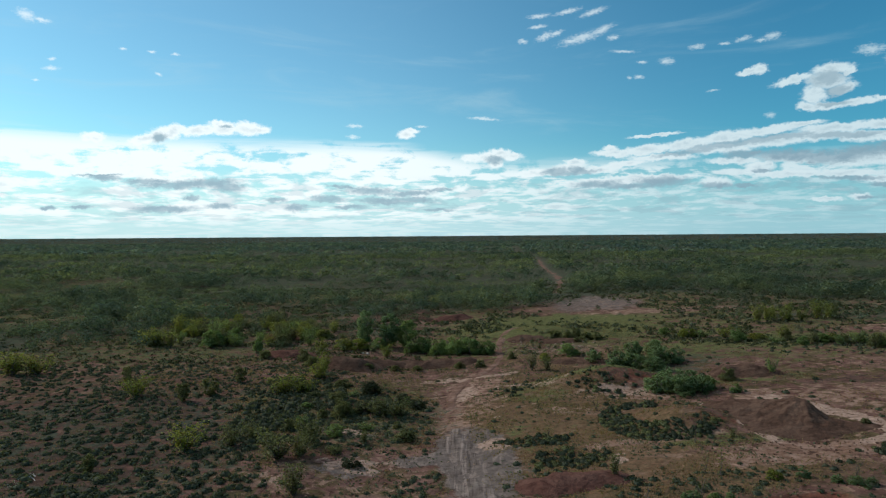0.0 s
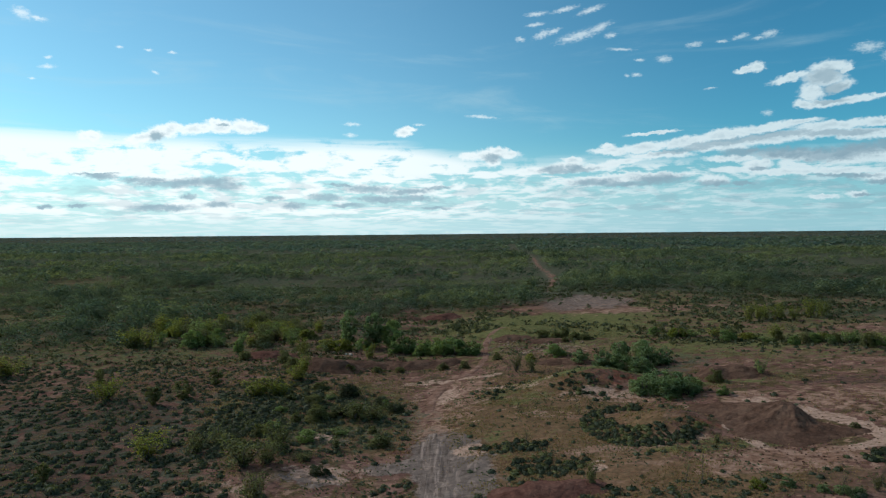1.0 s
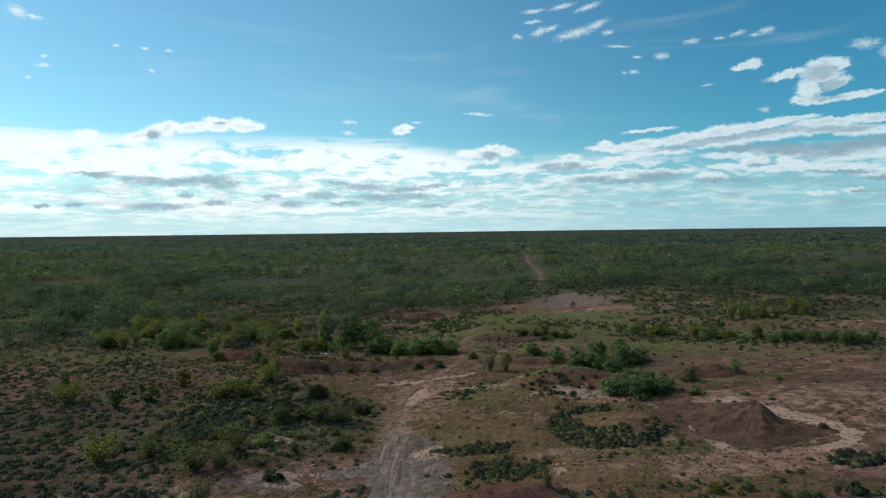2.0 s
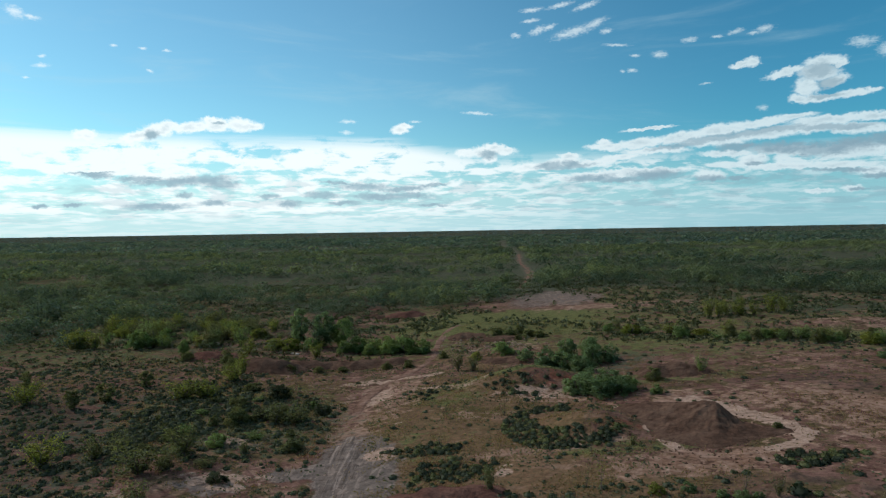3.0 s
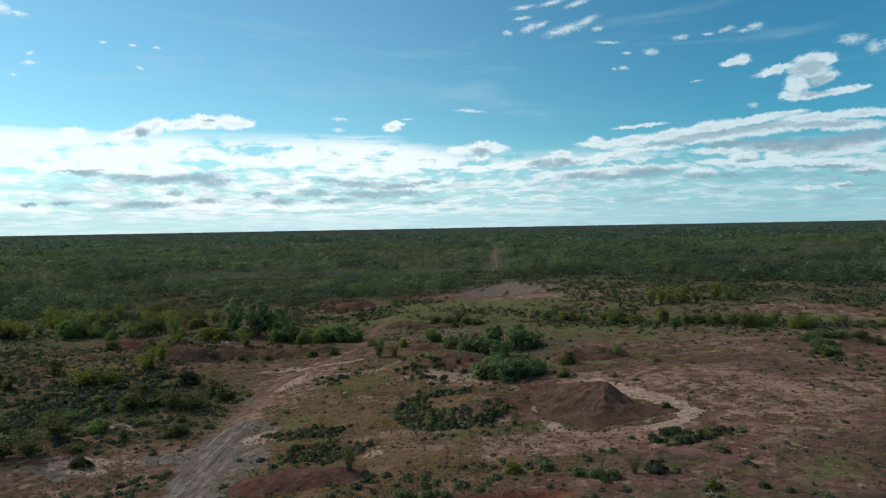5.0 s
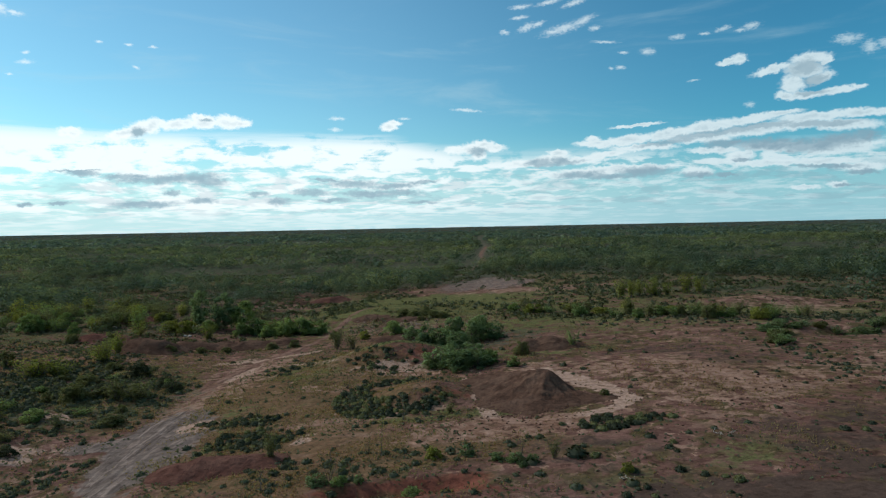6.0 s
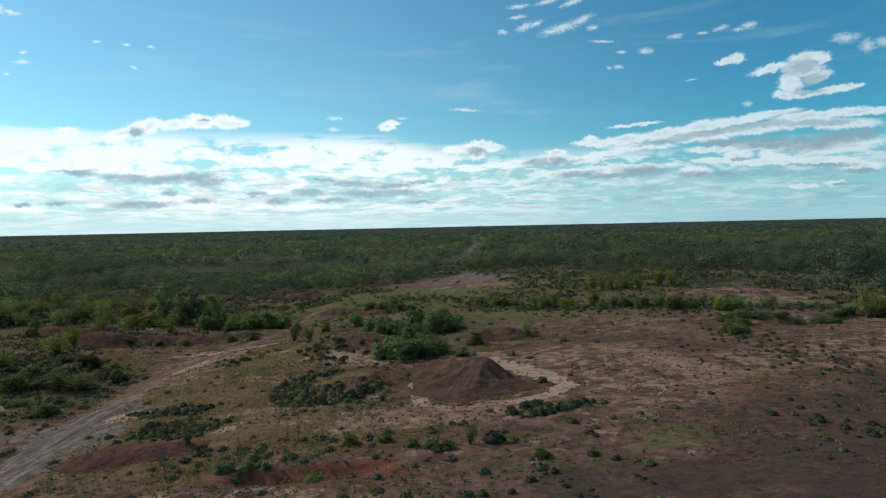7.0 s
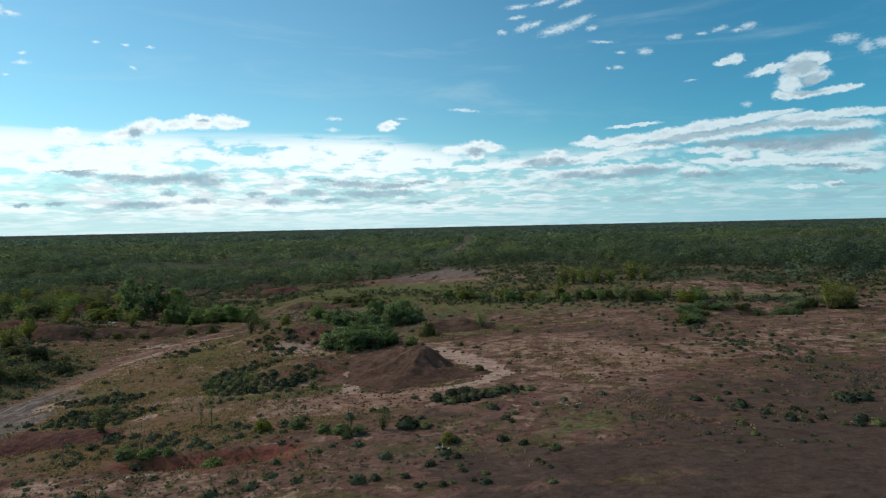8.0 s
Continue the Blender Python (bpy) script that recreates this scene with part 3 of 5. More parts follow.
woods = smooth(100, 130, GY + 10 * ripple(GX, GY, 30, 3, 40)) * np.maximum(smooth(-12, -40, GX), smooth(155, 200, GY))
woods = np.maximum(woods, smooth(45, 62, GX) * smooth(120, 145, GY))
woods = woods * (1 - 0.8 * A(-22, 153, 11, 6)) * (1 - 0.8 * A(-70, 170, 28, 14, -25)) * (1 - 0.7 * A(-48, 212, 22, 14)) * (1 - 0.8 * A(-128, 157, 16, 5))
woods = woods * (0.45 + 0.55 * np.maximum(smooth(0.42, 0.58, ripple(GX * 0.5, GY, 30, 3, 46)), smooth(260, 400, GY)))
sand += 0.35 * A(-22, 153, 10, 5) + 0.35 * A(-62, 186, 22, 6, -20) + 0.45 * A(-128, 157, 14, 3)
crust += 0.35 * A(29, 40.5, 9, 4.5) + 0.35 * A(26, 48, 9, 2.5) + 0.5 * A(-70, 170, 26, 12, -25) + 0.4 * A(-40, 140, 24, 9)
litter = 0.85 * woods + 0.45 * A(-24, 74, 12, 12) + 0.5 * A(20, 92, 11, 8) + 0.35 * smooth(-26, -36, GX) * smooth(130, 60, GY) * ripple(GX, GY, 9, 3, 51) * 2.0
for name, v in (("bare", bare), ("wet", wet), ("red", red), ("dry", dry), ("grass", grass), ("litter", litter), ("crust", crust), ("sand", sand)):
    give(ground.data, name, np.clip(v, 0, 1) if name != "dry" else np.clip(v * (1 - 0.8 * woods), 0, 1))


# ---- things: helpers ----


def part(name, me, parent, label=""):
    """One mesh as a part under a thing or under a part."""
    ob = new(name, me)
    ob.parent = parent
    if label:
        ob["label"] = label
    return ob


def at_ground(x, y, sink=0.0):
    return float(land(np.array(x, float), np.array(y, float))) - sink


def leaf_quads(points, size, rng, flatness=0.0, aspect=0.5, rise=1.0):
    """Corner points of one small leaf spray at each point, turned at random."""
    n = len(points)
    a = rng.normal(size=(n, 3))
    a[:, 2] *= 1 - flatness
    a /= np.linalg.norm(a, axis=1)[:, None]
    b = np.cross(a, rng.normal(size=(n, 3)))
    b /= np.linalg.norm(b, axis=1)[:, None] + 1e-9
    s = (np.asarray(size) * rng.uniform(0.65, 1.35, n))[:, None] * 0.5 * np.array([1, 1, rise])
    return np.stack([points - a * s, points + b * s * aspect, points + a * s, points - b * s * aspect], 1).reshape(-1, 3)


def leaves_mesh(name, points, size, rng, mat, aspect=0.5, out=None):
    v = leaf_quads(points, size, rng, 0.0, aspect)
    me = mesh_from(name, v, np.arange(len(v)).reshape(-1, 4), mat)
    if out is None:
        out = points * np.array([1, 1, 0.6]) + np.array([0, 0, 0.3])
    out = out / (np.linalg.norm(out, axis=1)[:, None] + 1e-9) + 0.3 * rng.normal(size=out.shape)
    return round_off(me, np.repeat(out, 4, 0))


def tubes(name, limbs, mat, sides=6):
    """Tapered limbs, each a list of (x, y, z, radius), in one mesh."""
    verts, quads = [], []
    for limb in limbs:
        base = len(verts)
        for k, (x, y, z, r) in enumerate(limb):
            for s in range(sides):
                a = 2 * math.pi * s / sides
                verts.append((x + r * math.cos(a), y + r * math.sin(a), z + 0.3 * r * math.sin(a + k)))
        for k in range(len(limb) - 1):
            for s in range(sides):
                i, j = base + k * sides + s, base + k * sides + (s + 1) % sides
                quads.append((i, j, j + sides, i + sides))
    return mesh_from(name, np.array(verts), np.array(quads), mat, False)


def limb(rng, start, end, r0, r1, wobble, n=5):
    out = []
    for k in range(n):
        t = k / (n - 1)
        p = np.array(start) * (1 - t) + np.array(end) * t + (rng.normal(size=3) * wobble if 0 < k < n - 1 else 0)
        out.append((*p, r0 * (1 - t) + r1 * t))
    return out


# ---- plants: each kind is grown in a few shapes, about 1 wide and 1 high ----
MESHES = {}


def bush_shape(rng, mat, clumps=46, per=100, leaf=0.052):
    """A dense rounded bush with foliage down to the ground: clumps of leaves over a lumpy dome."""
    pts, outs = [], []
    for k in range(clumps):
        way = rng.normal(size=3)
        way[2] = abs(way[2]) * 0.9
        way /= np.linalg.norm(way)
        reach = rng.uniform(0.72, 1.0) if k % 4 else rng.uniform(0.3, 0.6)
        c = way * reach * np.array([0.40, 0.40, 0.78]) + np.array([0, 0, 0.06])
        d = rng.normal(size=(per, 3))
        d /= np.linalg.norm(d, axis=1)[:, None]
        pts.append(c + d * rng.uniform(0.45, 1.0, (per, 1)) * rng.uniform(0.09, 0.16) * np.array([1, 1, 0.9]))
        outs.append(0.75 * d + 1.0 * way + np.array([0, 0, 0.35]))
    pts, outs = np.concatenate(pts), np.concatenate(outs)
    pts, outs = pts[pts[:, 2] > 0.015], outs[pts[:, 2] > 0.015]
    stems = [limb(rng, (0, 0, -0.05), (rng.normal() * 0.16, rng.normal() * 0.16, 0.55), 0.018, 0.006, 0.03) for _ in range(6)]
    return leaves_mesh("foliage", pts, leaf, rng, mat, 0.5, outs), tubes("stem", stems, BARK, 5)


def tree_shape(rng, mat, clumps=44, per=100, leaf=0.052, low=0.1):
    """A small tree: forked trunk, limbs and an uneven crown with gaps."""
    limbs, pts, outs = [limb(rng, (0, 0, -0.05), (rng.normal() * 0.04, rng.normal() * 0.04, low + 0.1), 0.032, 0.022, 0.012)], [], []
    top = np.array(limbs[0][-1][:3])
    for k in range(clumps):
        a, h = rng.uniform(0, 2 * math.pi), rng.uniform(low, 0.9)
        r = 0.38 * math.sqrt(max(0.06, 1 - ((h - 0.52) / 0.46) ** 2)) * rng.uniform(0.3, 1.0)
        c = np.array([r * math.cos(a), r * math.sin(a), h])
        if k < 8:
            limbs.append(limb(rng, top * rng.uniform(0.7, 1.0), c, 0.014, 0.004, 0.02))
        d = rng.normal(size=(per, 3))
        d /= np.linalg.norm(d, axis=1)[:, None]
        pts.append(c + d * rng.uniform(0.35, 1.0, (per, 1)) * rng.uniform(0.08, 0.17) * np.array([1, 1, 0.75]))
        outs.append(d + 0.8 * (c - np.array([0, 0, 0.5])) / 0.4 + np.array([0, 0, 0.8]))
    return leaves_mesh("crown", np.concatenate(pts), leaf, rng, mat, 0.5, np.concatenate(outs)), tubes("trunk", limbs, BARK)


def wattle_shape(rng, mat, stems=15, per=95, leaf=0.06):
    """An airy shrub: upright stems that fan out, with leaves along their upper parts."""
    limbs, pts = [], []
    for _ in range(stems):
        a, lean, h = rng.uniform(0, 2 * math.pi), rng.uniform(0.05, 0.46), rng.uniform(0.5, 0.98)
        tip = np.array([lean * math.cos(a), lean * math.sin(a), h])
        limbs.append(limb(rng, (rng.normal() * 0.03, rng.normal() * 0.03, -0.04), tip, 0.012, 0.003, 0.02))
        t = rng.uniform(0.08, 1.03, (per, 1)) ** 0.75
        pts.append(tip * t + rng.normal(size=(per, 3)) * np.array([0.07, 0.07, 0.05]))
    return leaves_mesh("foliage", np.concatenate(pts), leaf, rng, mat, 0.4), tubes("stem", limbs, BARK, 5)


def sapling_shape(rng, mat, stems=5, per=34, leaf=0.05):
    return wattle_shape(rng, mat, stems, per, leaf)


def saltbush_shape(rng, mat, n=170, leaf=0.16):
    """A low rounded tussock, 1 wide and about 0.7 high."""
    d = rng.normal(size=(n, 3))
    d /= np.linalg.norm(d, axis=1)[:, None]
    d[:, 2] = np.abs(d[:, 2])
    r = rng.uniform(0.6, 1.0, (n, 1)) * (0.8 + 0.35 * ripple(d[:, 0] * 3 + 9 * rng.uniform(), d[:, 1] * 3 + d[:, 2], 1.0, 2, 77)[:, None])
    p = d * r * np.array([0.5, 0.5, 0.62])
    p[:, 2] += 0.02
    v = leaf_quads(p, leaf, rng, 0.0, 0.55)
    ring = [[(0.36 * q * math.cos(a), 0.36 * q * math.sin(a), z) for a in np.linspace(0, 2 * math.pi, 8, endpoint=False)] for q, z in ((1.0, -0.05), (1.0, 0.2), (0.6, 0.42), (0.12, 0.48))]
    core = np.array(ring).reshape(-1, 3) * rng.uniform(0.85, 1.15, (32, 1))
    f = [(k * 8 + a, k * 8 + (a + 1) % 8, k * 8 + 8 + (a + 1) % 8, k * 8 + 8 + a) for k in range(3) for a in range(8)]
    me = mesh_from("saltbush", np.concatenate([core, v]), np.concatenate([np.array(f), np.arange(len(v)).reshape(-1, 4) + 32]), mat)
    return round_off(me, np.concatenate([core, np.repeat(d + 0.4 * rng.normal(size=d.shape), 4, 0)]))


SHAPES = {"bush": bush_shape, "tree": tree_shape, "wattle": wattle_shape, "sapling": sapling_shape}
KINDS = {"bush": ("bush", "foliage", "stem"), "tree": ("tree", "crown", "trunk"), "wattle": ("shrub", "foliage", "stem"), "sapling": ("shrub", "foliage", "stem")}
planted = []


def shape_of(kind, tone, variant):
    key = (kind, tone, variant)
    if key not in MESHES:
        rng = np.random.default_rng(sum(ord(c) for c in kind + tone) * 7 + variant)
        MESHES[key] = SHAPES[kind](rng, LEAF[tone])
    return MESHES[key]


def plant(kind, tone, x, y, wide, high, label, group="", name=""):
    """A tree, bush or shrub of its own, with its foliage and its stems."""
    k = len(planted)
    leaf_me, wood_me = shape_of(kind, tone, k % 4)
    category, leaf_name, wood_name = KINDS[kind]
    root = new(name or {"bush": "bush", "tree": "tree", "wattle": "wattle_shrub", "sapling": "thin_shrub"}[kind])
    root.matrix_basis = pose(x, y, at_ground(x, y, 0.05), 0, 0, (k * 77) % 360) @ Matrix.Diagonal((wide, wide * (0.85 + 0.03 * (k % 9)), high, 1))
    part(leaf_name, leaf_me, root)
    part(wood_name, wood_me, root)
    planted.append((x, y, wide))
    return tagged(root, label, category, group)


# ---- earth heaps ----


def mound(name, lobes, mat, label, knobs=0.3, steep=0.0):
    """A tipped pile of earth made of lobes (x, y, radius, height) that run into one another, with rills and clods."""
    x0, x1 = min(l[0] - l[2] for l in lobes) - 0.6, max(l[0] + l[2] for l in lobes) + 0.6
    y0, y1 = min(l[1] - l[2] for l in lobes) - 0.6, max(l[1] + l[2] for l in lobes) + 0.6
    step = 0.16 if y0 < 75 else 0.3
    X, Y = np.meshgrid(np.arange(x0, x1, step), np.arange(y0, y1, step))
    h = np.zeros(X.shape)
    for k, (lx, ly, r, high) in enumerate(lobes):
        a = np.arctan2(Y - ly, X - lx)
        d = np.hypot(X - lx, Y - ly) / (r * (1 + 0.3 * (ripple(np.cos(a) * 1.6 + k, np.sin(a) * 1.6 + lx, 1.0, 3, 33) - 0.5)))
        if k == 0:
            d = d * (1 + steep * np.clip(np.cos(a + 0.3), 0, 1))
        cone = np.clip(1 - d, 0, 1)
        h = h + (high * cone ** 1.1 * (1 - 0.2 * np.exp(-(d / 0.16) ** 2))) ** 3
    h = h ** (1 / 3)
    top = max(l[3] for l in lobes)
    slope = np.clip(h / top, 0, 1)
    main = lobes[0]
    a = np.arctan2(Y - main[1], X - main[0])
    h = h + (ripple(np.cos(a) * 7, np.sin(a) * 7 + h * 0.4, 1.0, 3, 61) - 0.5) * 0.6 * top * slope * (1 - slope)
    h = h + knobs * np.clip(slope * 4, 0, 1) * (0.7 * (ripple(X, Y, 1.1, 3, 19) - 0.5) + 0.5 * (ripple(X, Y, 0.38, 2, 20) - 0.5))
    Z = land(X, Y) + h - 0.07 - 0.10 * (h < 0.02)
    verts = np.stack([X - main[0], Y - main[1], Z], -1).reshape(-1, 3)
    quads = grid_quads(X.shape[1], X.shape[0])
    quads = quads[(h.ravel()[quads] > 0.01).any(1)]
    used, back_to = np.unique(quads, return_inverse=True)
    ob = new(name, mesh_from(name, verts[used], back_to.reshape(-1, 4), mat, False))
    ob.location = (main[0], main[1], 0)
    return tagged(ob, label, "earth mound")


def heap(name, cx, cy, rx, ry, high, turn, mat, label, lean=0.0, knobs=0.3, ridge=1.0):
    """A long or rounded mound: a main lobe with others along its length."""
    r = random.Random(int(cx * 7 + cy))
    n = max(2, round(rx / ry * 1.5))
    lobes = []
    for k in range(-n, n + 1):
        t = k / n * 0.62
        lobes.append((cx + t * rx * math.cos(radians(turn)) + r.uniform(-.1, .1) * ry, cy + t * rx * math.sin(radians(turn)) + r.uniform(-.25, .25) * ry,
                      ry * r.uniform(0.75, 1.1), high * (0.98 - 0.35 * abs(t)) * r.uniform(0.7, 1.1)))
    lobes.sort(key=lambda l: -l[3])
    return mound(name, lobes, mat, label, knobs)


mound("earth_mound", [(26.2, 62.8, 4.4, 2.55), (25.0, 63.8, 4.6, 1.9), (23.8, 65.0, 4.7, 1.7), (22.6, 66.3, 4.5, 1.5), (21.4, 67.6, 4.0, 1.2), (20.6, 69.0, 3.2, 0.8), (24.6, 60.0, 4.2, 0.9), (23.0, 61.6, 4.2, 0.9), (27.4, 60.6, 3.2, 0.7)],
      HEAP_SOIL, "tall brown spoil heap of loose earth beside a pale washed path", 0.5, 0.5)
heap("earth_mound", 28.9, 60.0, 3.0, 1.9, 0.4, -10, HEAP_SOIL, "low brown tongue of loose earth below the tall heap", 0.0, 0.3)
heap("earth_mound", 29.8, 84.2, 4.6, 3.0, 1.9, 0, HEAP_SOIL, "small brown spoil heap at the edge of a bare flat", 0.1, 0.3)
heap("red_mound", -0.6, 49.6, 5.2, 2.9, 1.1, 4, RED_SOIL, "low dark red mound of earth beside a dirt track", 0.1, 0.25)
heap("red_mound", -30.3, 100.0, 5.4, 3.2, 2.3, 0, HEAP_SOIL, "rounded red-brown earth mound among scrub", 0.0, 0.3)
heap("red_mound", -42.5, 108.5, 5.5, 2.6, 1.5, 0, RED_SOIL, "low red earth mound among yellow-green shrubs", 0.1, 0.3)
heap("earth_bank", -15.0, 104.0, 8.5, 2.6, 1.7, -2, HEAP_SOIL, "long brown earth bank in front of a row of bushes", 0.0, 0.3, 1.5)
heap("earth_bank", -23.5, 103.6, 5.0, 2.2, 1.2, 6, HEAP_SOIL, "brown earth bank covered in patches of scrub", 0.0, 0.3, 1.4)
heap("red_mound", -13.5, 160.0, 4.4, 3.2, 2.1, 0, RED_SOIL, "distant red earth mound on grassy ground", 0.1, 0.4)
heap("red_mound", -21.5, 161.0, 3.4, 2.2, 1.1, 0, HEAP_SOIL, "small distant red earth mound on grassy ground", 0.0, 0.4)
heap("earth_bank", 9.0, 117.5, 4.5, 2.4, 0.9, -3, HEAP_SOIL, "layered red earth bank below a track crest", 0.0, 0.4, 1.4)
heap("earth_bank", 2.4, 120.5, 3.2, 2.0, 0.9, -8, HEAP_SOIL, "layered red earth bank beside a climbing dirt track", 0.0, 0.4, 1.3)
heap("earth_bank", 9.0, 98.0, 5.5, 2.0, 0.8, -8, HEAP_SOIL, "rubbly brown earth bank at the edge of a hollow", 0.0, 0.5, 1.3)
heap("red_mound", -48.0, 128.0, 6.0, 3.0, 1.6, 0, RED_SOIL, "red earth mound behind yellow-green shrubs", 0.0, 0.4)


# ---- dirt track ----
def ribbon(name, line, half, label, sink=0.16, step=0.35, mat=TRACK_SOIL):
    """A worn vehicle track: two ruts, a crown between them and ragged edges that run out into the ground."""
    pts, run = [], 0.0
    for k, ((ax, ay), (bx, by)) in enumerate(zip(line, line[1:])):
        n = max(2, int(math.hypot(bx - ax, by - ay) / step))
        p0 = line[k - 1] if k else (2 * ax - bx, 2 * ay - by)
        p3 = line[k + 2] if k + 2 < len(line) else (2 * bx - ax, 2 * by - ay)
        for t in np.arange(n) / n:
            q = [0.5 * (2 * b + (c - a) * t + (2 * a - 5 * b + 4 * c - d) * t * t + (3 * b - a - 3 * c + d) * t ** 3) for a, b, c, d in zip(p0, (ax, ay), (bx, by), p3)]
            pts.append(q)
    pts = np.array(pts)
    d = np.gradient(pts, axis=0)
    d /= np.linalg.norm(d, axis=1)[:, None]
    side = np.stack([d[:, 1], -d[:, 0]], 1)
    w = np.linspace(-1, 1, 41)
    X = pts[:, 0][:, None] + side[:, 0][:, None] * w * half
    Y = pts[:, 1][:, None] + side[:, 1][:, None] * w * half
    m = np.abs(w * half)
    rut = -0.06 * np.exp(-((m - 0.8) / 0.26) ** 2) + 0.03 * np.exp(-((m - 0.45) / 0.2) ** 2)
    Z = land(X, Y) + 0.06 + rut - sink * np.abs(w) ** 2.2 * 1.6 + 0.34 * (ripple(X, Y, 1.9, 4, 71) - 0.5)
    far_along = np.arange(len(pts)) * step
    Z = Z - 0.35 * (smooth(5, 0, far_along) + smooth(far_along[-1] - 5, far_along[-1], far_along))[:, None]
    ob = new(name, mesh_from(name, np.stack([X, Y, Z], -1).reshape(-1, 3), grid_quads(41, len(pts)), mat, False))
    return tagged(ob, label, "dirt track", kind="structure")


ribbon("dirt_track_wet", TRACK[:5], 2.6, "grey-brown damp clay stretch of a dirt track with wheel ruts", mat=WET_CLAY)
ribbon("dirt_track", TRACK[4:], 1.55, "pale worn dirt track with two wheel ruts")
ribbon("dirt_track_far", FAR_TRACK[:5], 2.8, "distant pale dirt track through scrub", 0.2, 1.6)

# ---- trees and bushes by the track ----
plant("tree", "dark", -30.4, 120.0, 4.8, 7.4, "tall dark green tree with a narrow crown")
plant("tree", "dark", -25.2, 118.4, 6.2, 7.0, "tall green tree with a full leafy crown")
plant("tree", "green", -21.8, 119.2, 5.4, 5.8, "leafy green tree in a row behind an earth bank")
ROW = "bushes behind the earth bank"
for x, y, w, h in ((-18.3, 116.5, 4.8, 3.6), (-15.2, 114.0, 4.6, 3.5), (-11.6, 112.2, 4.4, 3.5), (-8.6, 111.6, 4.8, 3.5), (-5.6, 111.2, 4.4, 2.9), (-13.2, 116, 4.4, 3.5), (-27, 116, 3.8, 2.8), (-20.6, 114.6, 3.8, 2.8), (-10.0, 114.6, 4.2, 3.3)):
    plant("bush", "green", x, y, w, h, "dense green bush behind a brown earth bank", ROW)
for x, y, w, h in ((-36.5, 100.5, 3.0, 2.2), (-26.4, 98.8, 2.6, 1.6), (-22.0, 99.6, 2.2, 1.3), (-18.2, 100.4, 2.0, 1.2), (-11.0, 100.6, 2.4, 1.4), (-39.0, 104.6, 3.2, 2.4), (-46.6, 106.6, 3.0, 2.0)):
    plant("bush", "olive", x, y, w, h, "olive bush at the foot of an earth bank", "bushes at the foot of the bank")
for x, y, w, h in ((-33.2, 96.2, 3.6, 3.4), (-24.6, 109.2, 3.6, 2.8), (-37.6, 111.5, 3.8, 2.8)):
    plant("wattle", "lime", x, y, w, h, "yellow-green shrub between earth mounds", "shrubs between the mounds")
plant("bush", "lime", -30.6, 114.6, 4.6, 3.1, "yellow-green bush beside tall trees", ROW)
plant("bush", "lime", -33.8, 115.2, 4.2, 2.9, "yellow-green bush beside tall trees", ROW)
HOLLOW = "dark bushes in the hollow"
for x, y, w, h in ((15.2, 92.2, 3.8, 3.9), (17.4, 91.0, 4.4, 3.5), (20.0, 88.8, 3.8, 3.0), (22.4, 94.2, 4.4, 4.2), (25.2, 95.2, 3.6, 3.2), (19.4, 98.5, 4.2, 4.0), (13.0, 97.5, 3.2, 2.6), (23.4, 100.2, 3.8, 3.4)):
    plant("bush", "dark", x - 1.6, y, w * 1.12, h, "dense dark green bush standing in a hollow", HOLLOW)
for x, y, w, h in ((17.0, 77.6, 4.0, 3.0), (19.2, 76.0, 4.2, 3.1), (21.4, 76.4, 4.0, 2.8), (23.2, 77.6, 3.0, 2.0), (18.8, 79.4, 4.0, 3.2), (21.6, 80.5, 3.8, 2.8)):
    plant("bush", "green" if x > 22.5 else "dark", x - 1.3, y, w * 1.2, h, "dense green bush below a bare brown slope", HOLLOW)
plant("bush", "olive", 31.4, 60.4, 1.2, 0.9, "small olive bush on a tongue of loose earth")
plant("bush", "green", 24.6, 75.0, 1.9, 1.4, "small green bush at the foot of a slope", HOLLOW)
plant("bush", "olive", 26.2, 81.5, 2.6, 2.2, "olive bush beside a small spoil heap")
plant("bush", "green", 8.1, 103.6, 4.2, 2.7, "green bush beside a red earth bank")
plant("bush", "lime", 3.6, 101.0, 2.2, 1.8, "small yellow-green bush beside the dirt track")
for x, y, w, h in ((8.4, 121.0, 2.8, 1.7), (10.6, 119.4, 3.2, 2.0), (12.6, 121.4, 3.0, 1.8), (14.2, 118.6, 3.2, 1.9), (16.0, 117.0, 2.8, 1.7), (12.0, 116.4, 2.2, 1.2)):
    plant("bush", "olive", x, y, w, h, "low olive bush on a stony rise", "bushes on the stony rise")
plant("bush", "olive", -1.8, 104.2, 2.2, 1.5, "small olive bush on sandy ground")
plant("wattle", "olive", 0.6, 93.5, 2.6, 3.2, "upright olive shrub beside the dirt track")
plant("wattle", "olive", 3.0, 92.8, 2.4, 2.6, "upright olive shrub beside the dirt track")
plant("bush", "olive", -7.4, 100.2, 2.0, 1.5, "small olive bush on pale washed clay")
plant("wattle", "green", 33.0, 83.0, 2.0, 2.3, "upright green shrub beside a small spoil heap")

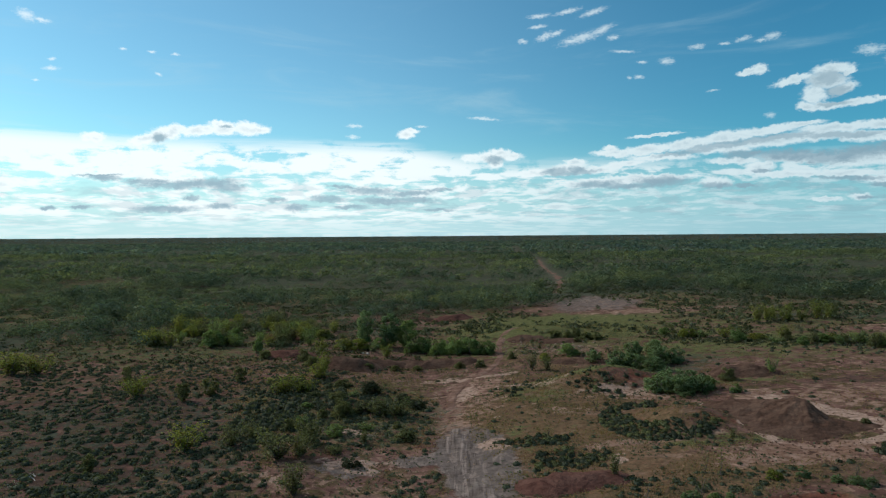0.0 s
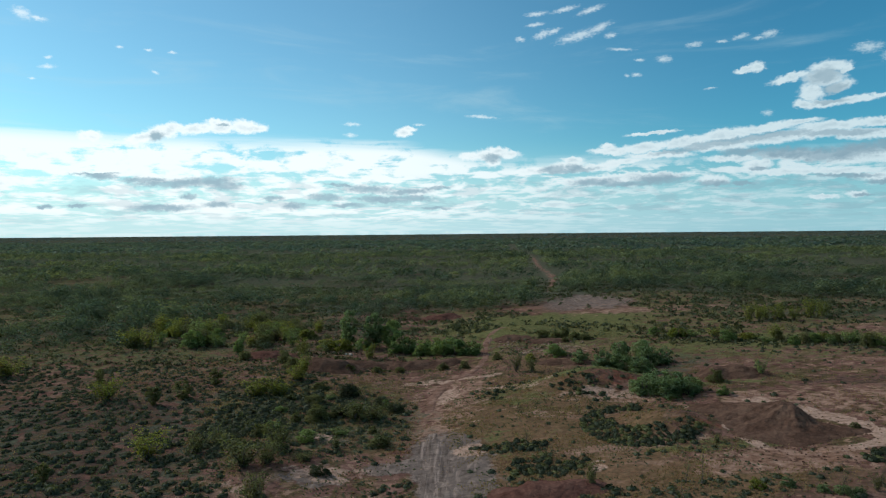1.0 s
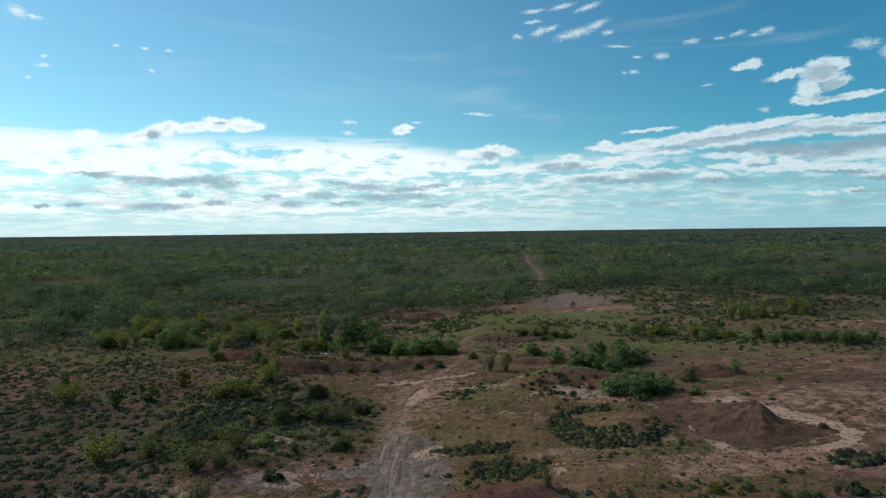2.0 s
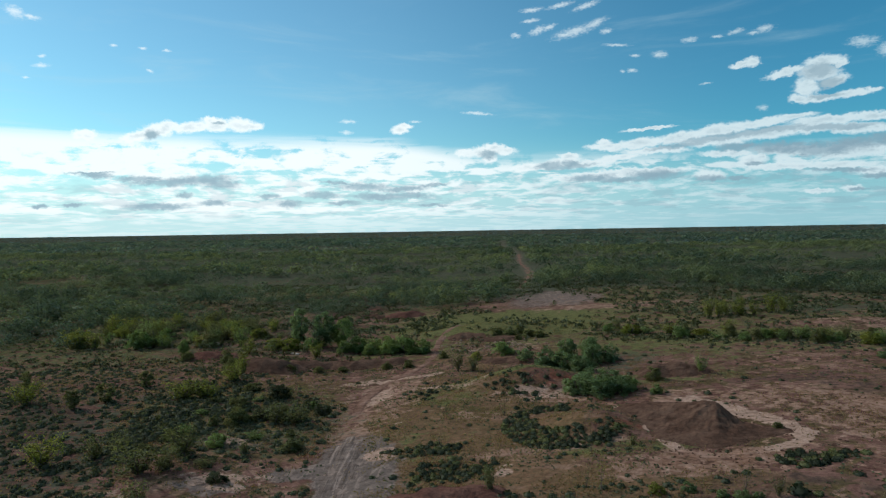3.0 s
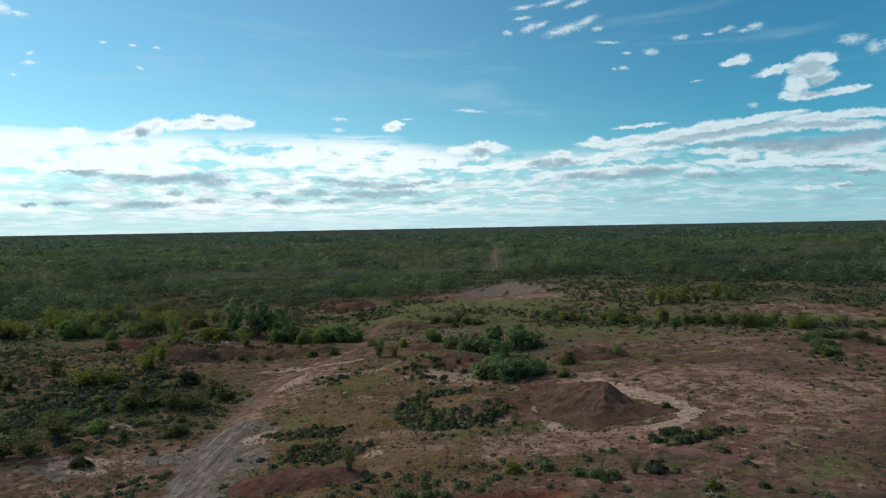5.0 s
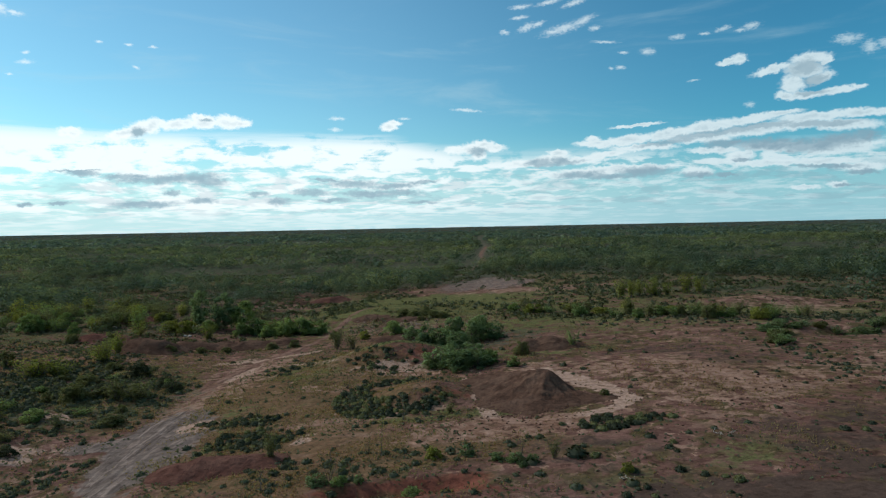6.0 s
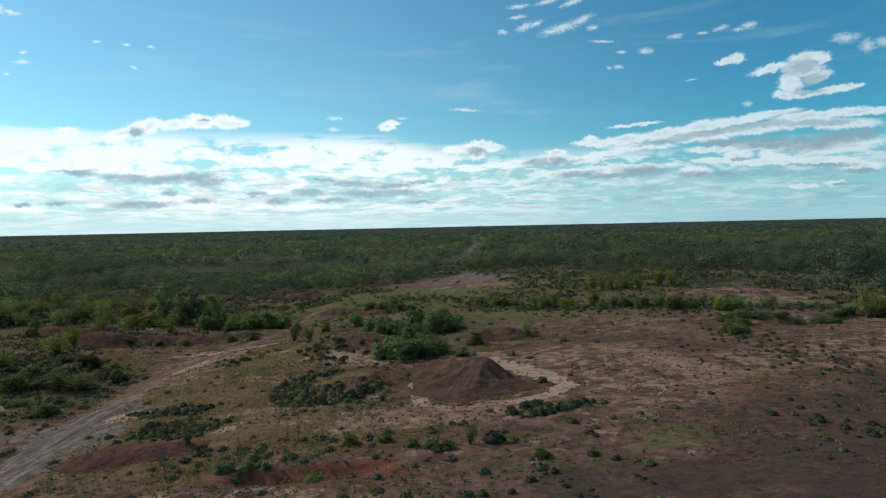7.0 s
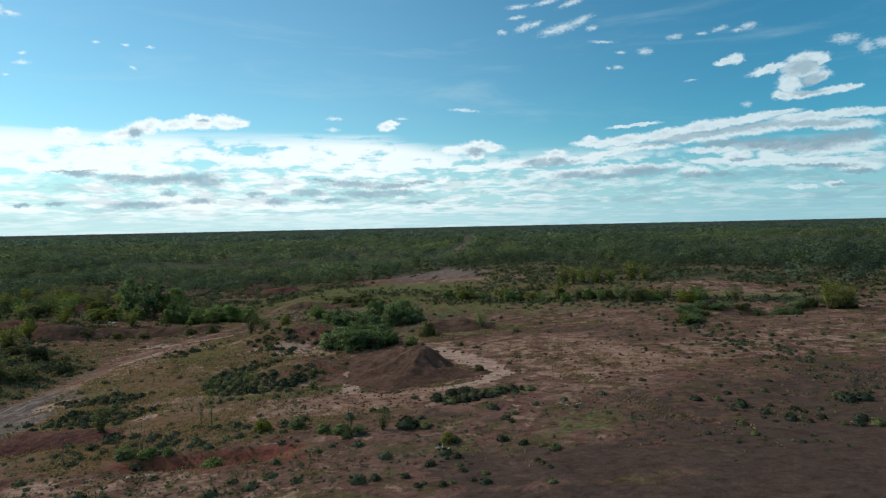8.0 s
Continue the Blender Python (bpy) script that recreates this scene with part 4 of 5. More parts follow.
# ---- shrubs of the left-hand scrub ----
SCRUB = "yellow-green shrubs in the scrub"
for x, y, w, h in ((-39.1, 58.2, 4.0, 3.8), (-35.7, 81.2, 5.4, 3.2), (-33.0, 81.6, 4.2, 2.8), (-32.8, 92.0, 4.2, 3.4), (-55.7, 79, 4.2, 3.9), (-83.5, 92.5, 6.5, 4.6), (-80, 93.5, 5, 3.8)):
    plant("wattle", "lime", x, y, w * 1.3, h * 0.85, "airy yellow-green shrub with many upright stems", SCRUB)
for x, y, w, h in ((-27.1, 61.5, 4.4, 3.8), (-29.0, 56.6, 5.0, 3.9), (-27.2, 57.6, 3.8, 3.2), (-25.3, 49.0, 3.8, 3.6), (-35.3, 60.0, 3.2, 2.8), (-33.8, 62.8, 2.8, 2.3), (-18.8, 74.2, 4.4, 3.2), (-21.0, 73.2, 4.0, 3.2)):
    plant("wattle", "olive", x, y, w * 1.1, h * 0.8, "airy olive-green shrub over low scrub", "olive shrubs in the scrub")
for x, y, w, h in ((-24.0, 83.8, 3.8, 3.6), (-25.6, 72.6, 3.6, 4.2), (-23.2, 75.0, 3.4, 3.0), (-21.4, 56.0, 2.8, 1.9), (-30.6, 66.0, 3.0, 2.4), (-27.5, 78.5, 3.4, 2.6), (-16.5, 77.5, 3.4, 2.6), (-28.3, 86.4, 3.4, 2.4), (-18.6, 80.4, 3.0, 2.4)):
    plant("bush", "grey" if x > -24.2 else "olive", x, y, w * 0.9, h * 0.62, "dark grey-green bush in thick low scrub", "dark bushes in the scrub")
for x, y, w, h in ((-48.4, 77.2, 2.4, 2.7), (-46.0, 80.6, 2.8, 2.8), (-44.5, 88.5, 2.4, 2.4), (-62.0, 88.0, 2.6, 2.4), (-46.0, 52.5, 1.6, 1.9)):
    plant("tree", "olive", x, y, w, h, "small olive tree on open red-brown ground", "small trees on the open ground")
for k in range(22):
    x, y = -24 + 10.5 * math.sin(k * 2.4) * math.sqrt((k + 1) / 22), 71 + 13 * math.cos(k * 2.4) * math.sqrt((k + 1) / 22)
    if along(np.array(x), np.array(y), TRACK)[0] > 5:
        plant(("bush", "wattle")[k % 2], ("olive", "green", "olive")[k % 3], x, y, 2.2 + 0.8 * math.sin(k * 1.9), 1.1 + 0.4 * math.sin(k * 3.7), "low leafy bush in thick scrub beside the track", "low bushes in the thick scrub")
thick = random.Random(17)
for k in range(58):
    x = -76 + 36 * k / 57 + thick.uniform(-1.6, 1.6)
    y = 116.5 + 0.05 * (x + 76) + thick.uniform(0, 1) ** 1.5 * 26
    wide = thick.uniform(3.0, 5.6)
    plant(thick.choice(("wattle", "wattle", "bush")), thick.choice(("lime", "lime", "olive", "olive", "green")), x, y, wide, wide * thick.uniform(0.55, 0.85), "yellow-green shrub in a long thicket", "long yellow-green thicket")
plant("bush", "green", -49.9, 112.6, 2.2, 3.2, "narrow green bush in front of a thicket")

# ---- shrubs of the right-hand side ----
LINE = "shrubs along the gully"
for k in range(24):
    x = 29 + k * 1.75 + 0.7 * math.sin(k * 2.7)
    y = 117 - 0.62 * (k * 1.75) + 2.6 * math.sin(k * 1.9)
    if y > 96:
        plant("wattle" if k % 2 else "bush", ("green", "olive", "lime")[k % 3], x, y, 3.4 + 1.0 * math.sin(k * 4.2), 1.8 + 0.7 * math.sin(k * 1.3), "leafy green shrub in a line along a gully", LINE)
for k in range(12):
    plant("wattle" if k % 3 else "bush", ("green", "olive")[k % 2], 47 + k * 2.3 + math.sin(k * 3.3), 101 - 0.25 * k + 1.2 * math.sin(k * 2.2), 2.6 + 0.6 * math.sin(k * 1.7), 1.9 + 0.5 * math.sin(k * 2.9), "low green shrub in a line along a gully", LINE)
for x, y, w, h in ((51.4, 126.4, 3.6, 3.9), (53.6, 127, 3.4, 3.5), (58.6, 128.3, 4.0, 4.0), (61, 127.6, 3.4, 3.4), (66.0, 130.4, 4.8, 4.3), (69, 131.5, 4.0, 3.6), (56, 129, 3.2, 3.2)):
    plant("wattle", "lime", x, y, w, h, "tall yellow-green shrub standing in a row", "tall yellow-green shrubs")
gully = random.Random(29)
for k in range(15):
    x = 56.4 + 0.35 * k + gully.uniform(-0.9, 0.9)
    y = 77.5 + 0.75 * k + gully.uniform(-1.0, 1.0)
    wide = gully.uniform(1.5, 2.9)
    plant(gully.choice(("bush", "wattle")), gully.choice(("green", "olive", "dark")), x, y, wide, wide * gully.uniform(0.35, 0.55), "low green bush at the edge of bare red soil", "bushes by the bare flat")
for k in range(20):
    x = 61.5 + 1.1 * k + gully.uniform(-0.6, 0.6)
    y = 88.4 + 1.2 * math.sin(k * 0.5) + gully.uniform(-0.8, 0.8)
    wide = gully.uniform(1.8, 3.4)
    plant(gully.choice(("bush", "bush", "wattle")), gully.choice(("dark", "dark", "olive")), x, y, wide, wide * gully.uniform(0.4, 0.62), "dark green bush sunk in a gully", "bushes in the far gully")
plant("wattle", "lime", 79.6, 88.0, 4.6, 4.2, "tall yellow-green shrub at the end of a gully")
plant("wattle", "lime", 82.4, 89.0, 4.0, 3.4, "yellow-green shrub at the end of a gully")

# ---- shrubs in the foreground ----
plant("bush", "lime", 15.9, 47.8, 1.5, 1.2, "small bright yellow-green bush among saltbush")
plant("bush", "dark", 18.3, 47.8, 1.3, 0.9, "small dark bush on orange-brown ground")
for x, y, w, h in ((20.4, 46.6, 1.2, 0.8), (21.6, 46.2, 1.4, 0.95), (22.8, 46.0, 1.2, 0.75), (22.0, 45.4, 0.9, 0.5)):
    plant("bush", "dark", x, y, w, h, "dark low bush in a loose clump", "clump of dark low bushes")
plant("sapling", "olive", 22.0, 46.9, 1.7, 2.3, "thin leggy shrub above low bushes")
plant("wattle", "olive", 24.3, 46.3, 1.3, 1.5, "leggy olive shrub beside a rounded bush")
plant("bush", "lime", 28.6, 43.5, 1.0, 1.0, "small yellow-green bush on bare ground")
plant("sapling", "lime", 11.9, 49.1, 1.3, 3.9, "tall thin sapling with sparse yellow leaves")
plant("sapling", "olive", 10.9, 49.8, 1.0, 2.4, "thin sapling with sparse leaves")
plant("sapling", "olive", 8.8, 45.2, 2.2, 2.7, "leggy thin shrub over dark low bushes")
plant("sapling", "olive", 13.0, 57.6, 1.3, 2.8, "thin sapling with sparse leaves on a grassy slope")
plant("bush", "dark", 8.0, 44.9, 1.9, 1.0, "dark low bush at the rim of a red cutting")
plant("bush", "green", 9.6, 44.6, 1.5, 0.8, "low green bush at the rim of a red cutting")
plant("bush", "dark", 10.9, 44.6, 0.9, 0.8, "small dark bush at the rim of a red cutting")
plant("bush", "green", 14.6, 42.3, 1.7, 0.7, "low bright green bush in a red cutting")
plant("wattle", "olive", 3.2, 50.6, 1.9, 2.3, "leggy brown-green shrub on a red mound")
plant("sapling", "olive", -1.0, 61.5, 1.8, 1.9, "thin shrub in a patch of saltbush")
plant("sapling", "olive", 6.0, 70.5, 2.6, 1.7, "thin straggling shrub on dry grass")
plant("wattle", "olive", 17.0, 58.6, 1.2, 1.1, "small leggy shrub below a mound")

# ---- low saltbush and scrub ----


def shrub_density(x, y):
    """Low shrubs to the square metre."""
    a = lambda *p: round_area(x, y, *p)
    patch = ripple(x, y, 7.0, 3, 90)
    d = 0.05 + 0.10 * smooth(0.5, 0.75, patch)
    d = d + (0.55 + 0.65 * smooth(0.35, 0.6, patch)) * smooth(-25, -33, x) * smooth(112, 95, y) + 0.7 * a(-38, 47.5, 20, 4) + 0.8 * a(-25, 73, 11, 15) + 0.5 * a(-38, 104, 26, 7) + 1.3 * smooth(5.5, 1.5, along(x, y, [(28, 113), (45, 104), (60, 100), (78, 97)])[0])
    d = d + 0.7 * a(-2.6, 61, 4.2, 1.7) + 0.7 * a(0.2, 55.4, 4.4, 3.0) + 0.8 * a(29.6, 52.4, 2.3, 1.5) + 0.5 * a(33, 52.6, 2.2, 0.9) + 0.8 * a(-13.5, 51, 4.5, 3.5)
    d = d + 0.95 * smooth(4.2, 1.0, along(x, y, [(56.5, 80), (57, 72), (57.6, 65), (58.4, 58), (59.5, 50)])[0]) + 0.14 * a(58, 55, 22, 16) + 0.4 * a(70, 100, 26, 10) + 0.45 * a(16, 80, 4, 1.2) + 0.9 * a(7.6, 80.2, 2.8, 2.2) + 0.4 * a(-2, 84, 5, 3)
    d = d + 0.25 * a(32, 45, 12, 4) + 0.7 * a(9, 48, 11, 2.2) + 0.3 * a(15, 57.2, 8, 1.5) + 0.35 * smooth(120, 140, y) * smooth(0.45, 0.65, patch) + 0.3 * a(45, 47, 10, 3)
    d = d * (1 - 0.95 * a(41, 63, 8, 12.5, 14)) * (1 - 0.9 * a(45, 82, 10, 5)) * (1 - 0.9 * a(24, 166, 18, 24)) * (1 - a(37.3, 38.4, 3.6, 1.8)) * (1 - a(46.8, 35.8, 5, 1.9, -8))
    td, _ = along(x, y, TRACK)
    d = d * smooth(1.8, 3.2, td) * (1 - a(-15.2, 57.6, 2.6, 1.8)) * (1 - 0.95 * a(25.5, 62.5, 6.6, 7)) * (1 - a(-10, 87, 5, 7))
    d = d + 0.55 * smooth(98, 118, y) * smooth(0.35, 0.55, patch) * (1 - a(20, 166, 16, 24)) * (1 - a(76, 115, 15, 5)) * smooth(2, 4, td)
    d = d * (1 - 0.85 * a(26, 150, 16, 16)) * (1 - 0.85 * a(74, 110, 11, 9, -30))
    return d * (1 - 0.9 * a(-0.6, 49.6, 4, 2.2)) * (1 - 0.7 * a(-19, 56, 6, 2.5))


SALT = [saltbush_shape(np.random.default_rng(400 + k), LEAF["grey" if k % 3 else "olive"]) for k in range(6)]
singles = 0


def saltbush(x, y, wide, label, group):
    global singles
    ob = new("saltbush", SALT[singles % 6])
    ob.matrix_basis = pose(x, y, at_ground(x, y, 0.03), 0, 0, (singles * 61) % 360) @ Matrix.Diagonal((wide, wide * (0.8 + 0.05 * (singles % 8)), wide * (0.55 + 0.04 * (singles % 9)), 1))
    singles += 1
    return tagged(ob, label, "bush", group)


rng = np.random.default_rng(11)
# the crescent of dark round bushes on the low dome
spots = []
while len(spots) < 165:
    a = rng.uniform(1.3, 5.7)
    front = 2.5 < a < 5.0
    r = rng.uniform(0.45 if front else 0.78, 1.0)
    p = (11.8 + 6.4 * r * math.cos(a), 65.8 + 7.2 * r * math.sin(a))
    if (front or rng.uniform() < 0.4) and all(math.hypot(p[0] - q[0], p[1] - q[1]) > 0.55 for q in spots):
        spots.append(p)
for p in spots:
    saltbush(*p, rng.uniform(0.55, 1.05), "round dark saltbush on a low brown dome", "saltbush crescent on the dome")
# close patches of saltbush: middle, half widths, number
for cx, cy, rx, ry, count in ((-2.4, 61.0, 4.2, 1.5, 28), (0.4, 55.6, 4.2, 2.5, 38), (29.6, 52.6, 2.4, 1.5, 22), (33.0, 52.8, 2.0, 0.8, 9), (7.6, 80.2, 2.6, 2.2, 16), (-4.2, 80.5, 3.0, 2.2, 12)):
    spots = []
    while len(spots) < count:
        a, r = rng.uniform(0, 6.28), math.sqrt(rng.uniform())
        p = (cx + rx * r * math.cos(a), cy + ry * r * math.sin(a))
        if all(math.hypot(p[0] - q[0], p[1] - q[1]) > 0.5 for q in spots):
            spots.append(p)
    for p in spots:
        saltbush(*p, rng.uniform(0.6, 1.1), "dark blue-green saltbush in a close patch on dry grass", "close saltbush patches")
# single bushes on the open ground: x, y, width
NEAR_BUSHES = [(25.9, 46.6, 1.76), (27.1, 46.2, 0.85), (29.1, 43.6, 0.65), (31.9, 43.2, 0.79), (34.7, 41.0, 0.83), (27.6, 40.1, 0.67),
    (29.1, 41.1, 0.62), (29.2, 39.9, 0.60), (29.4, 39.0, 0.55), (30.5, 37.4, 0.75), (30.6, 38.6, 0.58), (29.9, 37.8, 0.44), (27.0, 37.4, 0.50),
    (27.3, 37.7, 0.38), (26.3, 38.6, 0.58), (28.3, 37.3, 0.56), (28.8, 37.6, 0.50), (33.7, 39.0, 0.46), (34.0, 38.3, 0.39), (33.8, 36.4, 0.55),
    (32.8, 46.1, 0.46), (32.5, 46.8, 0.63), (33.1, 47.7, 0.64), (33.1, 42.2, 0.64), (24.7, 38.5, 0.65), (34.2, 41.8, 0.63), (33.5, 39.5, 0.46)]
FLAT_BUSHES = [(48.3, 49.2, 0.72), (49.8, 49.0, 0.50), (45.7, 48.2, 0.86), (48.0, 46.6, 1.19), (47.1, 48.0, 0.78), (49.8, 46.3, 0.43),
    (48.7, 44.8, 0.79), (46.4, 43.1, 0.86), (48.2, 44.0, 0.41), (48.5, 43.2, 0.40), (46.2, 41.2, 0.72), (49.9, 44.2, 0.54), (49.5, 43.3, 1.01),
    (50.3, 43.6, 0.49), (51.4, 43.4, 0.71), (50.3, 42.7, 0.49), (51.4, 42.9, 0.37), (50.9, 45.4, 0.77), (51.2, 44.8, 0.51), (51.8, 42.0, 0.57),
    (53.4, 42.8, 1.09), (52.6, 41.8, 0.82), (53.7, 41.8, 0.99), (55.0, 46.6, 1.37), (56.2, 46.7, 1.20), (55.0, 47.9, 0.84), (52.5, 51.7, 0.58),
    (48.5, 50.9, 0.55), (50.9, 49.3, 0.73), (44.8, 40.1, 0.36), (48.2, 39.8, 0.45), (49.5, 39.7, 0.38)]
for x, y, w in NEAR_BUSHES:
    saltbush(x, y, w * 1.05, "rounded green-grey saltbush on bare grey-brown soil", "saltbush on the grey-brown ground")
for x, y, w in FLAT_BUSHES:
    saltbush(x, y, w, "small flat saltbush on bare red-brown soil", "saltbush on the red-brown flat")
# all the rest of the low scrub
N_TRY = 300000
sx, sy = rng.uniform(-170, 150, N_TRY), rng.uniform(31, 250, N_TRY)
keep = rng.uniform(size=N_TRY) < shrub_density(sx, sy) * (320 * 219 / N_TRY) * np.where(sy > 110, 0.65, 1.0) * np.where((sx > 19) & (sx < 64) & (sy < 60) & (np.hypot(sx - 30.5, sy - 52.5) > 4), 0.55, 1.0) * np.where((sx > 24) & (sx < 57) & (sy < 48), 0.25, 1.0) * (1 - 0.12 * smooth(-28, -36, sx) * smooth(105, 90, sy))
keep &= np.abs(sx) < 40 + sy * 0.85
sx, sy = sx[keep], sy[keep]
size = rng.uniform(0.35, 0.95, len(sx)) * (0.75 + 0.5 * ripple(sx, sy, 11, 2, 4)) * (1 + 0.6 * smooth(95, 130, sy)) * (1 + 0.35 * round_area(sx, sy, -27, 74, 14, 15))
tone = np.clip(0.75 * ripple(sx, sy, 6, 2, 15) + 0.45 * rng.uniform(size=len(sx)) - 0.18 + 0.22 * smooth(95, 125, sy) - 0.6 * smooth(-26, -38, sx) * smooth(100, 80, sy), 0, 1)
size *= (1 - 0.3 * smooth(36, 44, sx) * smooth(100, 85, sy)) * (1 + 0.2 * smooth(-26, -36, sx) * smooth(80, 60, sy))
per = np.where(sy < 72, 26, np.where(sy < 100, 16, 11))
who = np.repeat(np.arange(len(sx)), per)
d = rng.normal(size=(len(who), 3))
d /= np.linalg.norm(d, axis=1)[:, None]
d[:, 2] = np.abs(d[:, 2])
pts = d * rng.uniform(0.7, 1.0, (len(who), 1)) * size[who][:, None] * np.array([0.54, 0.54, 0.38])
pts += np.stack([sx, sy, land(sx, sy)], 1)[who]
leaf = size[who] * np.where(per[who] > 20, 0.24, np.where(per[who] > 12, 0.34, 0.46))
v = leaf_quads(pts, leaf, rng, 0.0, 0.6)
q = np.arange(len(v)).reshape(-1, 4)
# each near bush has a closed core under its leaves, at half its tone
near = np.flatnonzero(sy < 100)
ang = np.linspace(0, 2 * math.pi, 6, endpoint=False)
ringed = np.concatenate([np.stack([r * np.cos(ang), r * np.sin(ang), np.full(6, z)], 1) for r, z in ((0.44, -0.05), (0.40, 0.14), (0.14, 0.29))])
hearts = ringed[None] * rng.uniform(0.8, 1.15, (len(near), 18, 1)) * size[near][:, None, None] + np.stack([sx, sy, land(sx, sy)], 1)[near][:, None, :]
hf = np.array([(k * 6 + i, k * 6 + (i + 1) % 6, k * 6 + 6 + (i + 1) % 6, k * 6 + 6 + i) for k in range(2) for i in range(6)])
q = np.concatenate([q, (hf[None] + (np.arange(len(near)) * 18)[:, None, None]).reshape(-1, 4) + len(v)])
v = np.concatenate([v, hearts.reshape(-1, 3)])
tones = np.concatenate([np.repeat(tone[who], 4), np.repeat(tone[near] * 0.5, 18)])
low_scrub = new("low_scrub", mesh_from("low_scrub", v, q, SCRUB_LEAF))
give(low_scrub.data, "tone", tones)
round_off(low_scrub.data, np.concatenate([np.repeat(d + np.array([0, 0, 0.3]) + 0.4 * rng.normal(size=d.shape), 4, 0), np.tile(ringed + np.array([0, 0, 0.05]), (len(near), 1))]))
tagged(low_scrub, "low grey-green saltbush and scrub on red-brown soil", "scrub", kind="stuff")


# ---- grass ----
def grass_density(x, y):
    a = lambda *p: round_area(x, y, *p)
    g = 0.14 + 0.25 * a(41, 62, 6, 10, 14) + 1.0 * a(2, 66, 13, 22) + 0.7 * a(8, 50, 16, 5) + 1.0 * a(40.4, 45.8, 4.6, 3.8) + 0.6 * a(9, 136, 20, 17) + 0.8 * a(-26, 74, 14, 16) + 0.7 * a(17, 58, 9, 2) + 0.6 * a(28, 83, 9, 5) + 0.6 * a(-40, 95, 30, 14) + 0.15 * a(24, 41, 9, 2.5)
    td, _ = along(x, y, TRACK)
    g = g * smooth(0.35, 0.6, ripple(x, y, 3.0, 3, 55)) * (0.15 + 0.85 * smooth(1.2, 2.8, td))
    g = g * (1 - 0.6 * smooth(18, 24, x) * smooth(60, 50, y)) * (1 - a(44, 34, 28, 6.5))
    return g * (1 - a(37.3, 38.4, 3.6, 1.8)) * (1 - a(46.8, 35.8, 5, 1.9, -8)) * (1 - 0.9 * a(25.5, 62.5, 6, 6)) * (1 - 0.7 * a(-10, 87, 5, 7))


rng = np.random.default_rng(23)
n = 120000
hx, hy = rng.uniform(-62, 66, n), 31 + 105 * rng.uniform(0, 1, n) ** 1.25
keep = rng.uniform(size=n) < grass_density(hx, hy)
hx, hy = hx[keep][:34000], hy[keep][:34000]
who = np.repeat(np.arange(len(hx)), 3)
p = np.stack([hx, hy, land(hx, hy) + 0.05], 1)[who] + rng.normal(size=(len(who), 3)) * np.array([0.3, 0.3, 0.02])
v = leaf_quads(p, np.full(len(who), 0.24), rng, -0.2, 0.35)
tufts = new("dry_grass", mesh_from("dry_grass", v, np.arange(len(v)).reshape(-1, 4), GRASS_BLADE))
green = np.clip(ripple(hx, hy, 8, 3, 58) * 1.6 - 0.45 - 0.3 * smooth(22, 34, hx) + 0.3 * (rng.uniform(size=len(hx)) - 0.5), 0, 1)
give(tufts.data, "tone", np.repeat(green[who], 4))
tagged(tufts, "dry brown and green grass tufts on red-brown soil", "grass", kind="stuff")

# small dark tufts and seedlings scattered over all the open ground
pale = [(27.5, 72), (30.3, 66.5), (32.4, 61.5), (32.9, 59), (30.5, 56)]
n = 90000
tx, ty = rng.uniform(-66, 88, n), 31 + 90 * rng.uniform(0, 1, n) ** 1.2
td, _ = along(tx, ty, TRACK)
keep = rng.uniform(size=n) < (1 - 0.95 * round_area(tx, ty, 44, 35, 24, 5)) * (1 - 0.7 * smooth(16, 26, tx)) * smooth(0.8, 2.0, along(tx, ty, pale)[0]) * (0.12 + 0.88 * smooth(0.42, 0.62, ripple(tx, ty, 4.0, 4, 63))) * smooth(1.4, 2.6, td) * (1 - round_area(tx, ty, 37.3, 38.4, 3.6, 1.8)) * (1 - round_area(tx, ty, 46.8, 35.8, 5, 1.9, -8)) * (1 - 0.85 * round_area(tx, ty, 45, 64, 13, 15, 14)) * (1 - 0.9 * round_area(tx, ty, 25.0, 63, 6, 7))
tx, ty = tx[keep][:16000], ty[keep][:16000]
who = np.repeat(np.arange(len(tx)), 2)
p = np.stack([tx, ty, land(tx, ty) + 0.05], 1)[who] + rng.normal(size=(len(who), 3)) * np.array([0.09, 0.09, 0.02])
v = leaf_quads(p, np.full(len(who), 0.26), rng, 0.0, 0.6, 0.8)
seedlings = new("small_tufts", mesh_from("small_tufts", v, np.arange(len(v)).reshape(-1, 4), SCRUB_LEAF))
give(seedlings.data, "tone", np.repeat(np.clip(0.7 * ripple(tx, ty, 5, 2, 64) + 0.5 * rng.uniform(size=len(tx)) - 0.3, 0, 1)[who], 4))
tagged(seedlings, "small dark tufts of saltbush and grass on bare soil", "scrub", kind="stuff")


